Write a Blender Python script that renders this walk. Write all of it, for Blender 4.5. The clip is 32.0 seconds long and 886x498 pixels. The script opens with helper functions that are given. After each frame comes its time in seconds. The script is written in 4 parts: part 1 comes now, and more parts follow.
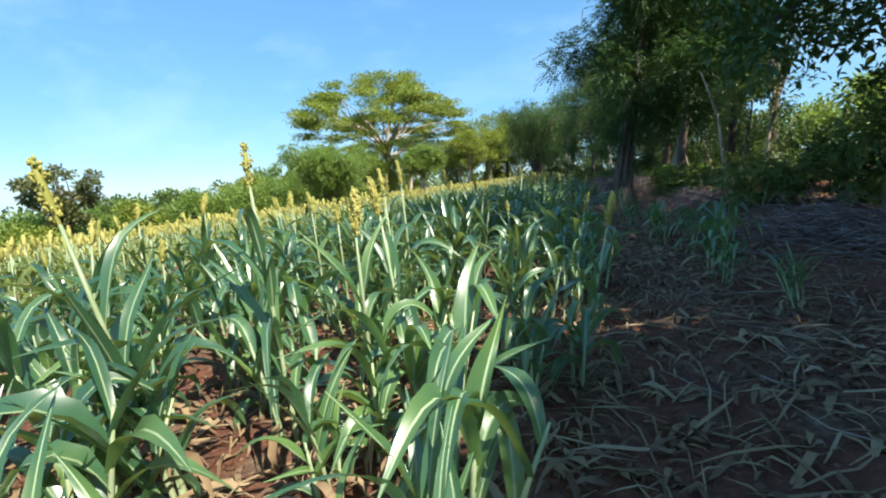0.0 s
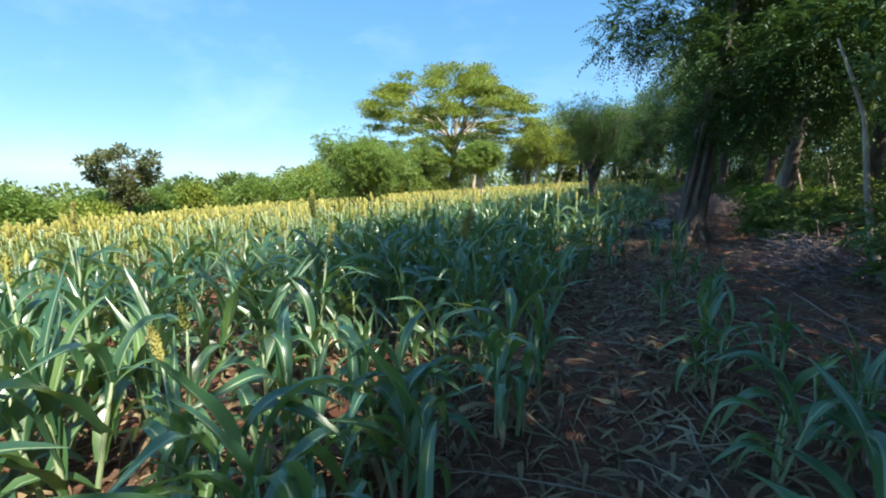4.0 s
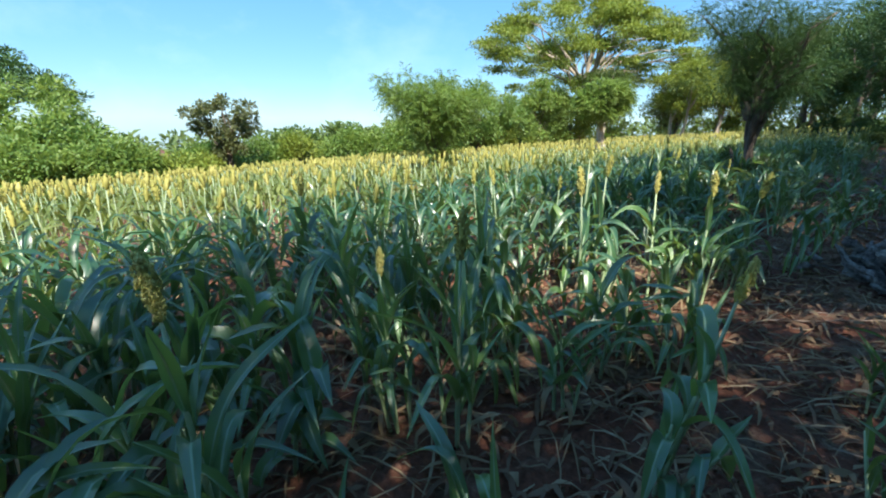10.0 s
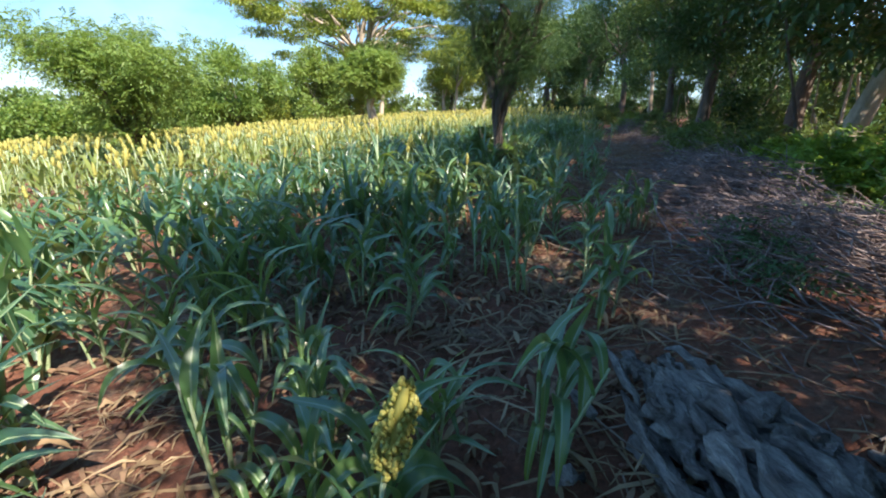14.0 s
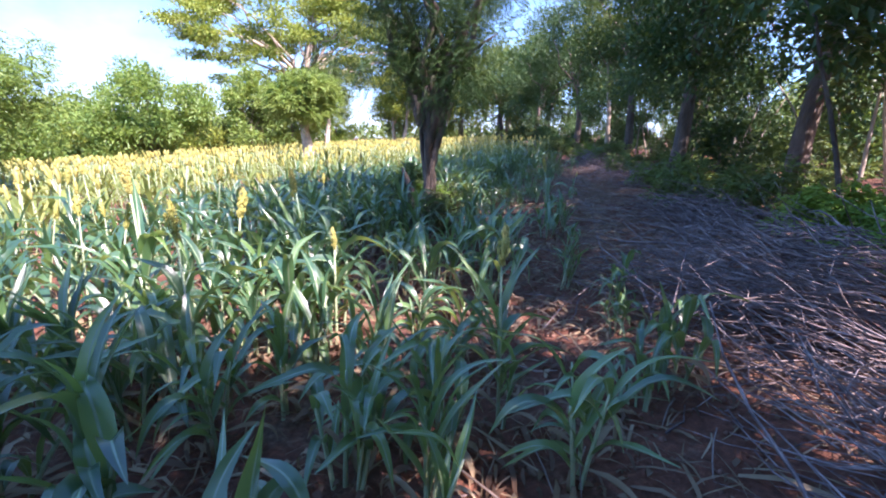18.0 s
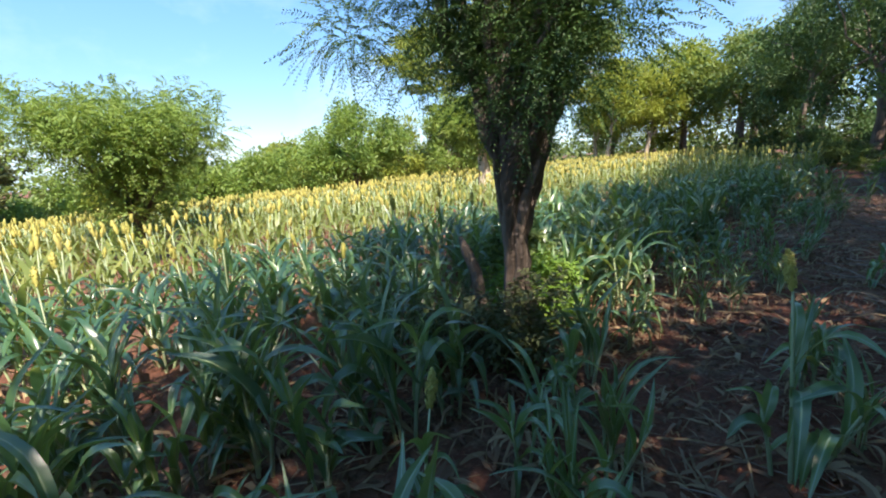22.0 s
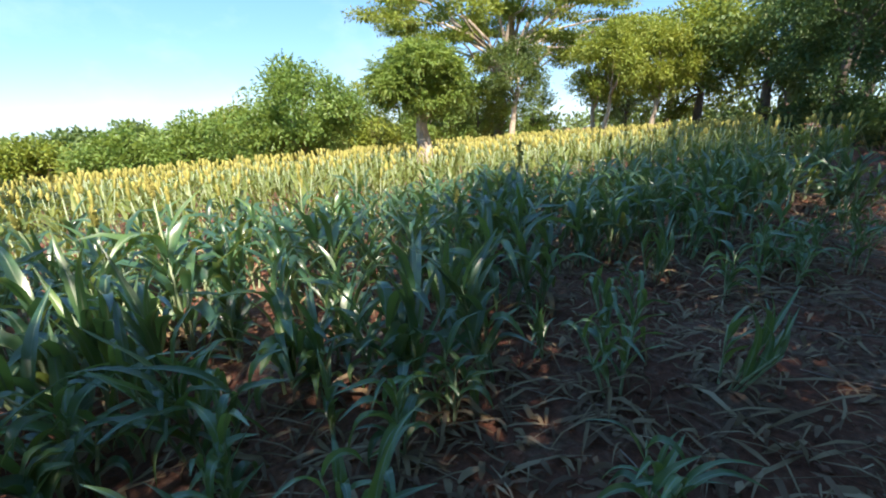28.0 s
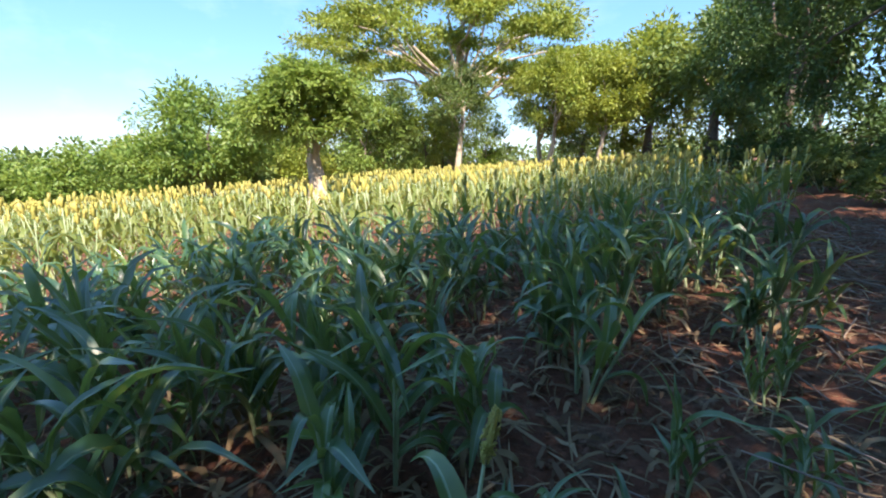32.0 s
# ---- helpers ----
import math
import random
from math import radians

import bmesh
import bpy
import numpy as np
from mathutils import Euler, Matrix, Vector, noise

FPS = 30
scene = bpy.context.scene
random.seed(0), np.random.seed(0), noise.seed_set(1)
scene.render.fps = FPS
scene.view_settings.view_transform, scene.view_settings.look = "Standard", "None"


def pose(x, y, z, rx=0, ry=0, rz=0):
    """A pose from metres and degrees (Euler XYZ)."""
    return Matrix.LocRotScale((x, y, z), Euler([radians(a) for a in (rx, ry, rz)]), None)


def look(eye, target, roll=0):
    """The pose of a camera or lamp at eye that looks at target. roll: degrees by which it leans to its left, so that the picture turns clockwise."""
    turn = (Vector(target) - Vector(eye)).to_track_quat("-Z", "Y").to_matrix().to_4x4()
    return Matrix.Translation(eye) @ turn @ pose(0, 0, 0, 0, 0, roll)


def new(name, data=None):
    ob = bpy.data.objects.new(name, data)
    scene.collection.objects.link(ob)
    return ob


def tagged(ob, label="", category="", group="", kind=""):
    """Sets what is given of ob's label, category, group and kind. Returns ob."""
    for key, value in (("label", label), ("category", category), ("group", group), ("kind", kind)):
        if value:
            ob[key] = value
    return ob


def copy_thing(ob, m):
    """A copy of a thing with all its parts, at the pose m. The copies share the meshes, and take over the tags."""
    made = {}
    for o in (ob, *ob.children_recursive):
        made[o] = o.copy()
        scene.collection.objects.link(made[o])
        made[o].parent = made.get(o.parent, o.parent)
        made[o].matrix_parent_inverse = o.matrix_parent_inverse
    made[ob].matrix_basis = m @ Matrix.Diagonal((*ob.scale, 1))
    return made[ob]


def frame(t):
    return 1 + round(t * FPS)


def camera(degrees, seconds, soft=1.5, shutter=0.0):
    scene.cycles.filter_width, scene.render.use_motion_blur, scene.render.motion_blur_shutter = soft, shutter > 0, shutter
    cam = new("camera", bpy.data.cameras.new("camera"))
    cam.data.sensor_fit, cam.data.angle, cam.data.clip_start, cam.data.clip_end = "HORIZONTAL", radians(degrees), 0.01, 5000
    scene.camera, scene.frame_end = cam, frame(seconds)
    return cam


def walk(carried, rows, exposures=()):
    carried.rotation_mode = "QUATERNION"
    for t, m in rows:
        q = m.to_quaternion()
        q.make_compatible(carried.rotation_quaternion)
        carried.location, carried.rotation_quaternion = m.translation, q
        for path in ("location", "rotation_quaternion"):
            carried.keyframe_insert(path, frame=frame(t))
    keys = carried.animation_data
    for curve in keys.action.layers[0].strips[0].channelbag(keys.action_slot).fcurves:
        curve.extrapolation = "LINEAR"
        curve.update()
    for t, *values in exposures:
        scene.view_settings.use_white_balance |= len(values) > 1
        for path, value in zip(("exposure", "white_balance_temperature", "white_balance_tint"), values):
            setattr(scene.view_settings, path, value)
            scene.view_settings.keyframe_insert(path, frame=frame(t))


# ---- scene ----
cam = camera(91.3, 32.0, 2.0)
PATH = [
    (0, (1.57, 1.877, 1.089), (0.835, 3.708, 0.766), -2.4),
    (0.5, (1.693, 2.245, 1.164), (0.817, 4.014, 0.844), -1.5),
    (1, (1.868, 2.596, 1.197), (0.808, 4.233, 0.75), -0.2),
    (1.5, (1.901, 3.035, 1.205), (0.864, 4.686, 0.761), -0.1),
    (2, (1.927, 3.506, 1.236), (0.948, 5.198, 0.812), -0.1),
    (2.5, (1.96, 3.969, 1.313), (1.009, 5.689, 0.942), 0.2),
    (3, (1.945, 4.46, 1.347), (1.003, 6.188, 0.987), 0.6),
    (3.5, (2.002, 4.946, 1.341), (1.042, 6.664, 0.981), 0.8),
    (4, (2.033, 5.201, 1.334), (1.004, 6.882, 0.994), 1.1),
    (4.5, (2.039, 5.684, 1.427), (0.866, 7.264, 1.068), 2.1),
    (6.5, (1.741, 7.078, 1.335), (0.324, 8.424, 0.909), 3.0),
    (7, (1.665, 7.498, 1.353), (0.24, 8.833, 0.923), 1.2),
    (7.5, (1.6, 7.869, 1.409), (0.042, 9.049, 0.983), -2.3),
    (8, (1.505, 8.296, 1.434), (-0.066, 9.432, 0.942), -2.3),
    (8.5, (1.403, 8.843, 1.461), (-0.117, 10.043, 0.961), -2.7),
    (9, (1.438, 9.382, 1.45), (-0.007, 10.668, 0.941), -1.8),
    (9.5, (1.363, 9.787, 1.417), (-0.073, 11.069, 0.877), 1.5),
    (10, (1.305, 10.236, 1.433), (-0.139, 11.495, 0.861), 0.6),
    (10.5, (1.369, 10.531, 1.516), (-0.311, 11.489, 1.006), -2.2),
    (11, (1.261, 10.94, 1.502), (-0.43, 11.879, 0.994), -2.4),
    (11.5, (1.212, 11.383, 1.522), (-0.503, 12.275, 1.009), -3.8),
    (12, (1.157, 11.823, 1.523), (-0.579, 12.623, 0.935), -3.4),
    (12.5, (1.033, 12.309, 1.527), (-0.496, 13.453, 0.934), -1.1),
    (13, (0.996, 12.782, 1.538), (-0.525, 13.989, 1.062), -3.1),
    (13.5, (0.862, 13.32, 1.51), (-0.416, 14.77, 0.998), -1.0),
    (14, (0.684, 13.862, 1.465), (-0.046, 15.603, 0.806), 2.0),
    (14.5, (0.662, 14.248, 1.463), (0.047, 16.006, 0.733), 1.6),
    (16.5, (0.006, 15.81, 1.384), (-0.117, 17.604, 0.509), 4.8),
    (17, (-0.021, 16.023, 1.41), (-0.16, 17.827, 0.556), 3.0),
    (17.5, (0.266, 16.359, 1.436), (-0.059, 18.214, 0.763), 5.0),
    (18, (0.276, 16.723, 1.466), (-0.299, 18.562, 0.927), 2.6),
    (18.5, (0.272, 17.118, 1.505), (-0.588, 18.835, 0.946), 0.2),
    (19, (0.249, 17.607, 1.534), (-0.91, 19.148, 1.003), 0.0),
    (19.5, (0.214, 18.085, 1.568), (-0.976, 19.604, 1.04), 0.4),
    (20, (0.235, 18.553, 1.577), (-1.089, 19.948, 1.032), 0.5),
    (20.5, (0.168, 18.999, 1.55), (-1.206, 20.33, 0.966), 0.1),
    (21, (0.108, 19.419, 1.555), (-1.28, 20.735, 0.969), -2.6),
    (21.5, (0.068, 19.918, 1.592), (-1.407, 21.164, 1.07), -0.6),
    (22, (-0.019, 20.44, 1.596), (-1.402, 21.805, 1.123), -1.4),
    (22.5, (-0.045, 20.956, 1.548), (-1.454, 22.257, 0.981), -0.5),
    (23, (-0.086, 21.514, 1.568), (-1.403, 22.901, 0.983), -0.6),
    (23.5, (-0.189, 21.997, 1.586), (-1.425, 23.444, 0.972), -2.7),
    (24, (-0.291, 22.46, 1.559), (-1.692, 23.772, 0.998), -2.2),
    (24.5, (-0.397, 22.925, 1.552), (-1.703, 24.302, 0.92), -1.0),
    (25, (-0.437, 23.372, 1.551), (-1.727, 24.758, 0.907), -2.3),
    (25.5, (-0.497, 23.861, 1.554), (-1.65, 25.401, 1.007), -0.1),
    (26, (-0.543, 24.3, 1.547), (-1.425, 26.023, 1.042), 0.8),
    (26.5, (-0.46, 24.702, 1.548), (-1.58, 26.267, 1.003), -1.8),
    (28.5, (-0.133, 26.657, 1.353), (-1.593, 27.894, 0.774), -0.5),
    (29, (-0.12, 27.273, 1.326), (-1.569, 28.565, 0.847), -1.4),
    (29.5, (-0.176, 27.741, 1.317), (-1.45, 29.204, 0.832), -0.6),
    (30, (-0.253, 28.167, 1.343), (-1.383, 29.737, 0.836), -0.6),
    (30.5, (-0.263, 28.581, 1.389), (-1.497, 30.048, 0.82), -0.7),
    (31, (-0.287, 29.178, 1.374), (-1.526, 30.657, 0.847), 0.6),
    (31.5, (-0.354, 29.681, 1.352), (-1.735, 31.041, 0.856), 2.0),
    (32, (-0.453, 30.092, 1.373), (-1.844, 31.449, 0.9), -0.1),
]
walk(cam, [(t, look(eye, target, roll)) for t, eye, target, roll in PATH], [(0, 1.02, 6300, 8), (8, 1.08, 6050, 8), (12, 0.98, 6000, 8), (13, 1.05, 6100, 10), (14, 1.4, 6350, 16), (14.4, 1.92, 6050, 22), (16.5, 2.7, 5750, 32), (17.2, 2.55, 5750, 32), (18.0, 1.95, 5850, 40), (19, 1.37, 6400, 20), (20, 1.28, 6500, 19), (22.4, 1.33, 6600, 18), (23.2, 1.65, 6500, 28), (24.0, 2.0, 5600, 48), (25.0, 2.06, 5500, 53), (25.7, 1.45, 6700, 22), (29, 1.3, 6450, 18), (32, 1.5, 6600, 20)])

# ---- world, sun, exposure ----
SUN_EL, SUN_AZ = 49.0, -30.0          # degrees; azimuth from +x towards +y
world = bpy.data.worlds.new("sky")
scene.world = world
world.use_nodes = True
wn, wl = world.node_tree.nodes, world.node_tree.links
sky = wn.new("ShaderNodeTexSky")
sky.sky_type, sky.sun_disc = "NISHITA", False
sky.sun_elevation, sky.sun_rotation = radians(SUN_EL), radians(90 - SUN_AZ)
sky.air_density, sky.dust_density, sky.ozone_density = 1.0, 0.0, 3.0
flatten = wn.new("ShaderNodeGamma")
flatten.inputs[1].default_value = 0.45
cool = wn.new("ShaderNodeMix")
cool.data_type, cool.blend_type = "RGBA", "MULTIPLY"
cool.inputs[0].default_value = 1.0
cool.inputs[7].default_value = (0.75, 0.97, 1.18, 1)
tint = wn.new("ShaderNodeHueSaturation")
tint.inputs["Saturation"].default_value = 1.27
wl.new(sky.outputs[0], flatten.inputs[0])
wl.new(flatten.outputs[0], cool.inputs[6])
wl.new(cool.outputs[2], tint.inputs["Color"])
place, drift, wisp, veil = wn.new("ShaderNodeTexCoord"), wn.new("ShaderNodeMapping"), wn.new("ShaderNodeTexNoise"), wn.new("ShaderNodeMapRange")
drift.inputs["Scale"].default_value, drift.inputs["Rotation"].default_value = (1.2, 3.2, 5.0), (0.3, 0.5, 0.4)
wisp.inputs["Scale"].default_value, wisp.inputs["Detail"].default_value, wisp.inputs["Roughness"].default_value = 1.6, 6.0, 0.6
veil.inputs["From Min"].default_value, veil.inputs["From Max"].default_value, veil.inputs["To Max"].default_value = 0.48, 0.85, 0.2
cloud = wn.new("ShaderNodeMix")                      # thin high cloud
cloud.data_type = "RGBA"
cloud.inputs[7].default_value = (3.3, 3.75, 4.2, 1)
wl.new(place.outputs["Generated"], drift.inputs["Vector"])
wl.new(drift.outputs[0], wisp.inputs["Vector"])
wl.new(wisp.outputs[0], veil.inputs["Value"])
wl.new(veil.outputs[0], cloud.inputs[0])
wl.new(tint.outputs[0], cloud.inputs[6])
wl.new(cloud.outputs[2], wn["Background"].inputs[0])
wn["Background"].inputs[1].default_value = 0.21

sun_data = bpy.data.lights.new("sun", "SUN")
sun_data.energy, sun_data.angle, sun_data.color = 5.0, radians(0.55), (1.0, 0.91, 0.74)
sun = new("sun", sun_data)
to_sun = Vector((math.cos(radians(SUN_EL)) * math.cos(radians(SUN_AZ)), math.cos(radians(SUN_EL)) * math.sin(radians(SUN_AZ)), math.sin(radians(SUN_EL))))
sun.matrix_world = Matrix.Translation((20, -10, 30)) @ to_sun.to_track_quat("Z", "Y").to_matrix().to_4x4()


# ---- materials ----
def material(name):
    m = bpy.data.materials.new(name)
    m.use_nodes = True
    return m, m.node_tree.nodes, m.node_tree.links, m.node_tree.nodes["Principled BSDF"]


def noise_node(nt, scale, detail=4.0, rough=0.55, stretch=None):
    tex = nt.nodes.new("ShaderNodeTexNoise")
    tex.inputs["Scale"].default_value, tex.inputs["Detail"].default_value, tex.inputs["Roughness"].default_value = scale, detail, rough
    co = nt.nodes.new("ShaderNodeTexCoord")
    if stretch:
        mp = nt.nodes.new("ShaderNodeMapping")
        mp.inputs["Scale"].default_value = stretch
        nt.links.new(co.outputs["Object"], mp.inputs["Vector"])
        nt.links.new(mp.outputs[0], tex.inputs["Vector"])
    else:
        nt.links.new(co.outputs["Object"], tex.inputs["Vector"])
    return tex


def ramp(nt, src, stops):
    r = nt.nodes.new("ShaderNodeValToRGB")
    while len(r.color_ramp.elements) < len(stops):
        r.color_ramp.elements.new(0.5)
    for e, (p, c) in zip(r.color_ramp.elements, stops):
        e.position, e.color = p, (*c, 1)
    nt.links.new(src, r.inputs[0])
    return r


def bump(nt, src, bsdf, strength, distance=0.02):
    b = nt.nodes.new("ShaderNodeBump")
    b.inputs["Strength"].default_value, b.inputs["Distance"].default_value = strength, distance
    nt.links.new(src, b.inputs["Height"])
    nt.links.new(b.outputs[0], bsdf.inputs["Normal"])


def mixed(nt, a, b, fac, blend="MIX"):
    mx = nt.nodes.new("ShaderNodeMix")
    mx.data_type, mx.blend_type = "RGBA", blend
    for src, slot in ((fac, 0), (a, 6), (b, 7)):
        if isinstance(src, (int, float)):
            mx.inputs[slot].default_value = src
        elif isinstance(src, tuple):
            mx.inputs[slot].default_value = (*src, 1)
        else:
            nt.links.new(src, mx.inputs[slot])
    return mx.outputs[2]


def leaf_material(name, stops, rough=0.45, thin=0.35, glow=(0.35, 0.5, 0.06), scale=3.0, spec=0.5, wax=0.0):
    """A leaf: colour varied leaf by leaf and over the crown, some light let through."""
    m, nodes, links, bsdf = material(name)
    nt = m.node_tree
    geo = nodes.new("ShaderNodeNewGeometry")
    info = nodes.new("ShaderNodeObjectInfo")
    n1 = noise_node(nt, scale, 3.0)
    add = nodes.new("ShaderNodeMath")
    add.operation = "MULTIPLY_ADD"
    links.new(geo.outputs["Random Per Island"], add.inputs[0])
    add.inputs[1].default_value = 0.45
    links.new(n1.outputs[0], add.inputs[2])
    add2 = nodes.new("ShaderNodeMath")
    add2.operation = "MULTIPLY_ADD"
    links.new(info.outputs["Random"], add2.inputs[0])
    add2.inputs[1].default_value = 0.3
    links.new(add.outputs[0], add2.inputs[2])
    sub = nodes.new("ShaderNodeMath")
    sub.operation = "SUBTRACT"
    links.new(add2.outputs[0], sub.inputs[0])
    sub.inputs[1].default_value = 0.37
    r = ramp(nt, sub.outputs[0], stops)
    links.new(r.outputs[0], bsdf.inputs["Base Color"])
    bsdf.inputs["Roughness"].default_value = rough
    bsdf.inputs["Specular IOR Level"].default_value = spec
    bsdf.inputs["Coat Weight"].default_value, bsdf.inputs["Coat Roughness"].default_value = wax, 0.32
    tr = nodes.new("ShaderNodeBsdfTranslucent")
    links.new(mixed(nt, r.outputs[0], glow, 0.5), tr.inputs["Color"])
    mx = nodes.new("ShaderNodeMixShader")
    mx.inputs[0].default_value = thin
    links.new(bsdf.outputs[0], mx.inputs[1])
    links.new(tr.outputs[0], mx.inputs[2])
    links.new(mx.outputs[0], nodes["Material Output"].inputs["Surface"])
    return m


M_SORGHUM = leaf_material("sorghum_leaf", [(0.0, (0.026, 0.08, 0.05)), (0.4, (0.05, 0.135, 0.07)), (0.7, (0.14, 0.25, 0.07)), (1.0, (0.33, 0.40, 0.10))], 0.34, 0.36, (0.50, 0.56, 0.05), 2.0, 0.8, 0.58)
# yellower, less glossy sorghum leaf: ripeness and sunlight both put into the colour
M_RIPE_SUNLIT = leaf_material("ripening_sunlit_sorghum_leaf", [(0.0, (0.08, 0.135, 0.045)), (0.5, (0.17, 0.23, 0.06)), (1.0, (0.34, 0.36, 0.10))], 0.5, 0.36, (0.55, 0.54, 0.06), 2.0, 0.5, 0.1)
M_DRYLEAF = leaf_material("dry_leaf", [(0.0, (0.15, 0.095, 0.05)), (0.5, (0.30, 0.21, 0.12)), (1.0, (0.48, 0.38, 0.25))], 0.75, 0.15, (0.5, 0.36, 0.18), 4.0, 0.3)
M_LITTER = leaf_material("leaf_litter", [(0.0, (0.09, 0.05, 0.03)), (0.5, (0.19, 0.12, 0.075)), (1.0, (0.33, 0.24, 0.15))], 0.8, 0.08, (0.4, 0.25, 0.12), 1.3, 0.25)
M_TREE_DARK = leaf_material("dark_tree_leaf", [(0.0, (0.025, 0.065, 0.022)), (0.5, (0.05, 0.11, 0.034)), (1.0, (0.10, 0.165, 0.05))], 0.5, 0.17, (0.22, 0.36, 0.05), 0.7)
M_TREE_MID = leaf_material("tree_leaf", [(0.0, (0.065, 0.12, 0.038)), (0.5, (0.125, 0.195, 0.06)), (1.0, (0.22, 0.28, 0.085))], 0.5, 0.35, (0.38, 0.45, 0.07), 0.6)
M_TREE_YELLOW = leaf_material("yellow_green_leaf", [(0.0, (0.12, 0.19, 0.035)), (0.5, (0.23, 0.30, 0.05)), (1.0, (0.36, 0.39, 0.07))], 0.5, 0.35, (0.45, 0.46, 0.05), 0.35)
# brighter copy of the tree leaf: sunlight on far trees put into the colour
M_TREE_SUNNY = leaf_material("sunlit_tree_leaf", [(0.0, (0.085, 0.165, 0.04)), (0.5, (0.165, 0.262, 0.06)), (1.0, (0.29, 0.36, 0.09))], 0.45, 0.4, (0.45, 0.56, 0.08), 0.6)
M_OLIVE = leaf_material("olive_tree_leaf", [(0.0, (0.055, 0.075, 0.03)), (0.5, (0.11, 0.13, 0.05)), (1.0, (0.20, 0.20, 0.075))], 0.5, 0.25, (0.3, 0.3, 0.06), 0.6)
M_WEED = leaf_material("weed_leaf", [(0.0, (0.08, 0.18, 0.03)), (0.5, (0.18, 0.31, 0.05)), (1.0, (0.34, 0.44, 0.08))], 0.5, 0.4, (0.45, 0.6, 0.06), 2.0)


def plain(name, stops, scale, rough, strength, stretch=None, distance=0.02, fine=None):
    m, nodes, links, bsdf = material(name)
    nt = m.node_tree
    tex = noise_node(nt, scale, 7.0, 0.62, stretch)
    r = ramp(nt, tex.outputs[0], stops)
    out = r.outputs[0]
    info = nodes.new("ShaderNodeObjectInfo")
    tone = ramp(nt, info.outputs["Random"], [(0.0, (0.78, 0.78, 0.78)), (1.0, (1.15, 1.15, 1.15))])
    out = mixed(nt, out, tone.outputs[0], 1.0, "MULTIPLY")
    if fine:
        f = noise_node(nt, fine, 5.0, 0.7, stretch)
        shade = ramp(nt, f.outputs[0], [(0.3, (0.6, 0.6, 0.6)), (0.7, (1.2, 1.2, 1.2))])
        out = mixed(nt, out, shade.outputs[0], 1.0, "MULTIPLY")
        bump(nt, f.outputs[0], bsdf, strength, distance)
    else:
        bump(nt, tex.outputs[0], bsdf, strength, distance)
    links.new(out, bsdf.inputs["Base Color"])
    bsdf.inputs["Roughness"].default_value = rough
    return m


M_STALK = plain("sorghum_stalk", [(0.3, (0.24, 0.33, 0.16)), (0.7, (0.46, 0.52, 0.32))], 5.0, 0.45, 0.2)
M_RIB = plain("leaf_midrib", [(0.3, (0.19, 0.28, 0.14)), (0.7, (0.32, 0.40, 0.23))], 6.0, 0.5, 0.1)
M_GRAIN = leaf_material("sorghum_grain", [(0.0, (0.30, 0.32, 0.08)), (0.5, (0.54, 0.50, 0.14)), (1.0, (0.76, 0.68, 0.27))], 0.6, 0.3, (0.72, 0.66, 0.2), 9.0, 0.3)
M_BARK = plain("grey_bark", [(0.3, (0.085, 0.062, 0.05)), (0.55, (0.19, 0.145, 0.115)), (0.75, (0.33, 0.265, 0.215))], 3.0, 0.9, 0.9, (1, 1, 0.25), 0.09, 16.0)
M_BARK_PALE = plain("pale_bark", [(0.3, (0.28, 0.22, 0.16)), (0.55, (0.46, 0.38, 0.29)), (0.75, (0.60, 0.52, 0.42))], 2.5, 0.85, 0.6, (1, 1, 0.4), 0.03, 11.0)
M_LOG = plain("weathered_wood", [(0.3, (0.09, 0.078, 0.072)), (0.42, (0.34, 0.30, 0.28)), (0.58, (0.56, 0.52, 0.48)), (0.72, (0.74, 0.70, 0.65))], 5.0, 0.95, 1.0, (0.8, 3.0, 3.0), 0.09, 22.0)
M_STICK = plain("dry_stick", [(0.3, (0.13, 0.09, 0.07)), (0.55, (0.25, 0.19, 0.15)), (0.8, (0.42, 0.34, 0.28))], 4.0, 0.85, 0.4, None, 0.01)
M_BRUSH = plain("cut_brushwood", [(0.3, (0.055, 0.04, 0.038)), (0.5, (0.22, 0.16, 0.148)), (0.72, (0.5, 0.41, 0.37))], 9.0, 0.85, 0.4, None, 0.01)
M_STONE = plain("clod", [(0.3, (0.15, 0.07, 0.045)), (0.6, (0.26, 0.13, 0.085)), (0.85, (0.36, 0.22, 0.16))], 6.0, 0.95, 0.7, None, 0.02)

# red soil with scattered litter
M_SOIL, sn, sl, sb = material("red_soil")
nt = M_SOIL.node_tree
big, mid, small = noise_node(nt, 0.35, 4.0), noise_node(nt, 2.6, 8.0, 0.68), noise_node(nt, 24.0, 8.0, 0.72)
base = ramp(nt, big.outputs[0], [(0.3, (0.155, 0.055, 0.032)), (0.6, (0.235, 0.09, 0.05)), (0.8, (0.30, 0.14, 0.085))])
grit = ramp(nt, small.outputs[0], [(0.3, (0.45, 0.42, 0.40)), (0.55, (0.95, 0.95, 0.95)), (0.75, (1.7, 1.65, 1.55))])
soil = mixed(nt, base.outputs[0], grit.outputs[0], 1.0, "MULTIPLY")
cover = ramp(nt, mid.outputs[0], [(0.5, (0, 0, 0)), (0.64, (0.85, 0.85, 0.85))])
straw = ramp(nt, small.outputs[0], [(0.35, (0.07, 0.045, 0.03)), (0.55, (0.22, 0.15, 0.10)), (0.7, (0.42, 0.33, 0.22))])
sl.new(mixed(nt, soil, straw.outputs[0], cover.outputs[0]), sb.inputs["Base Color"])
sb.inputs["Roughness"].default_value = 0.95
bump(nt, small.outputs[0], sb, 1.0, 0.04)


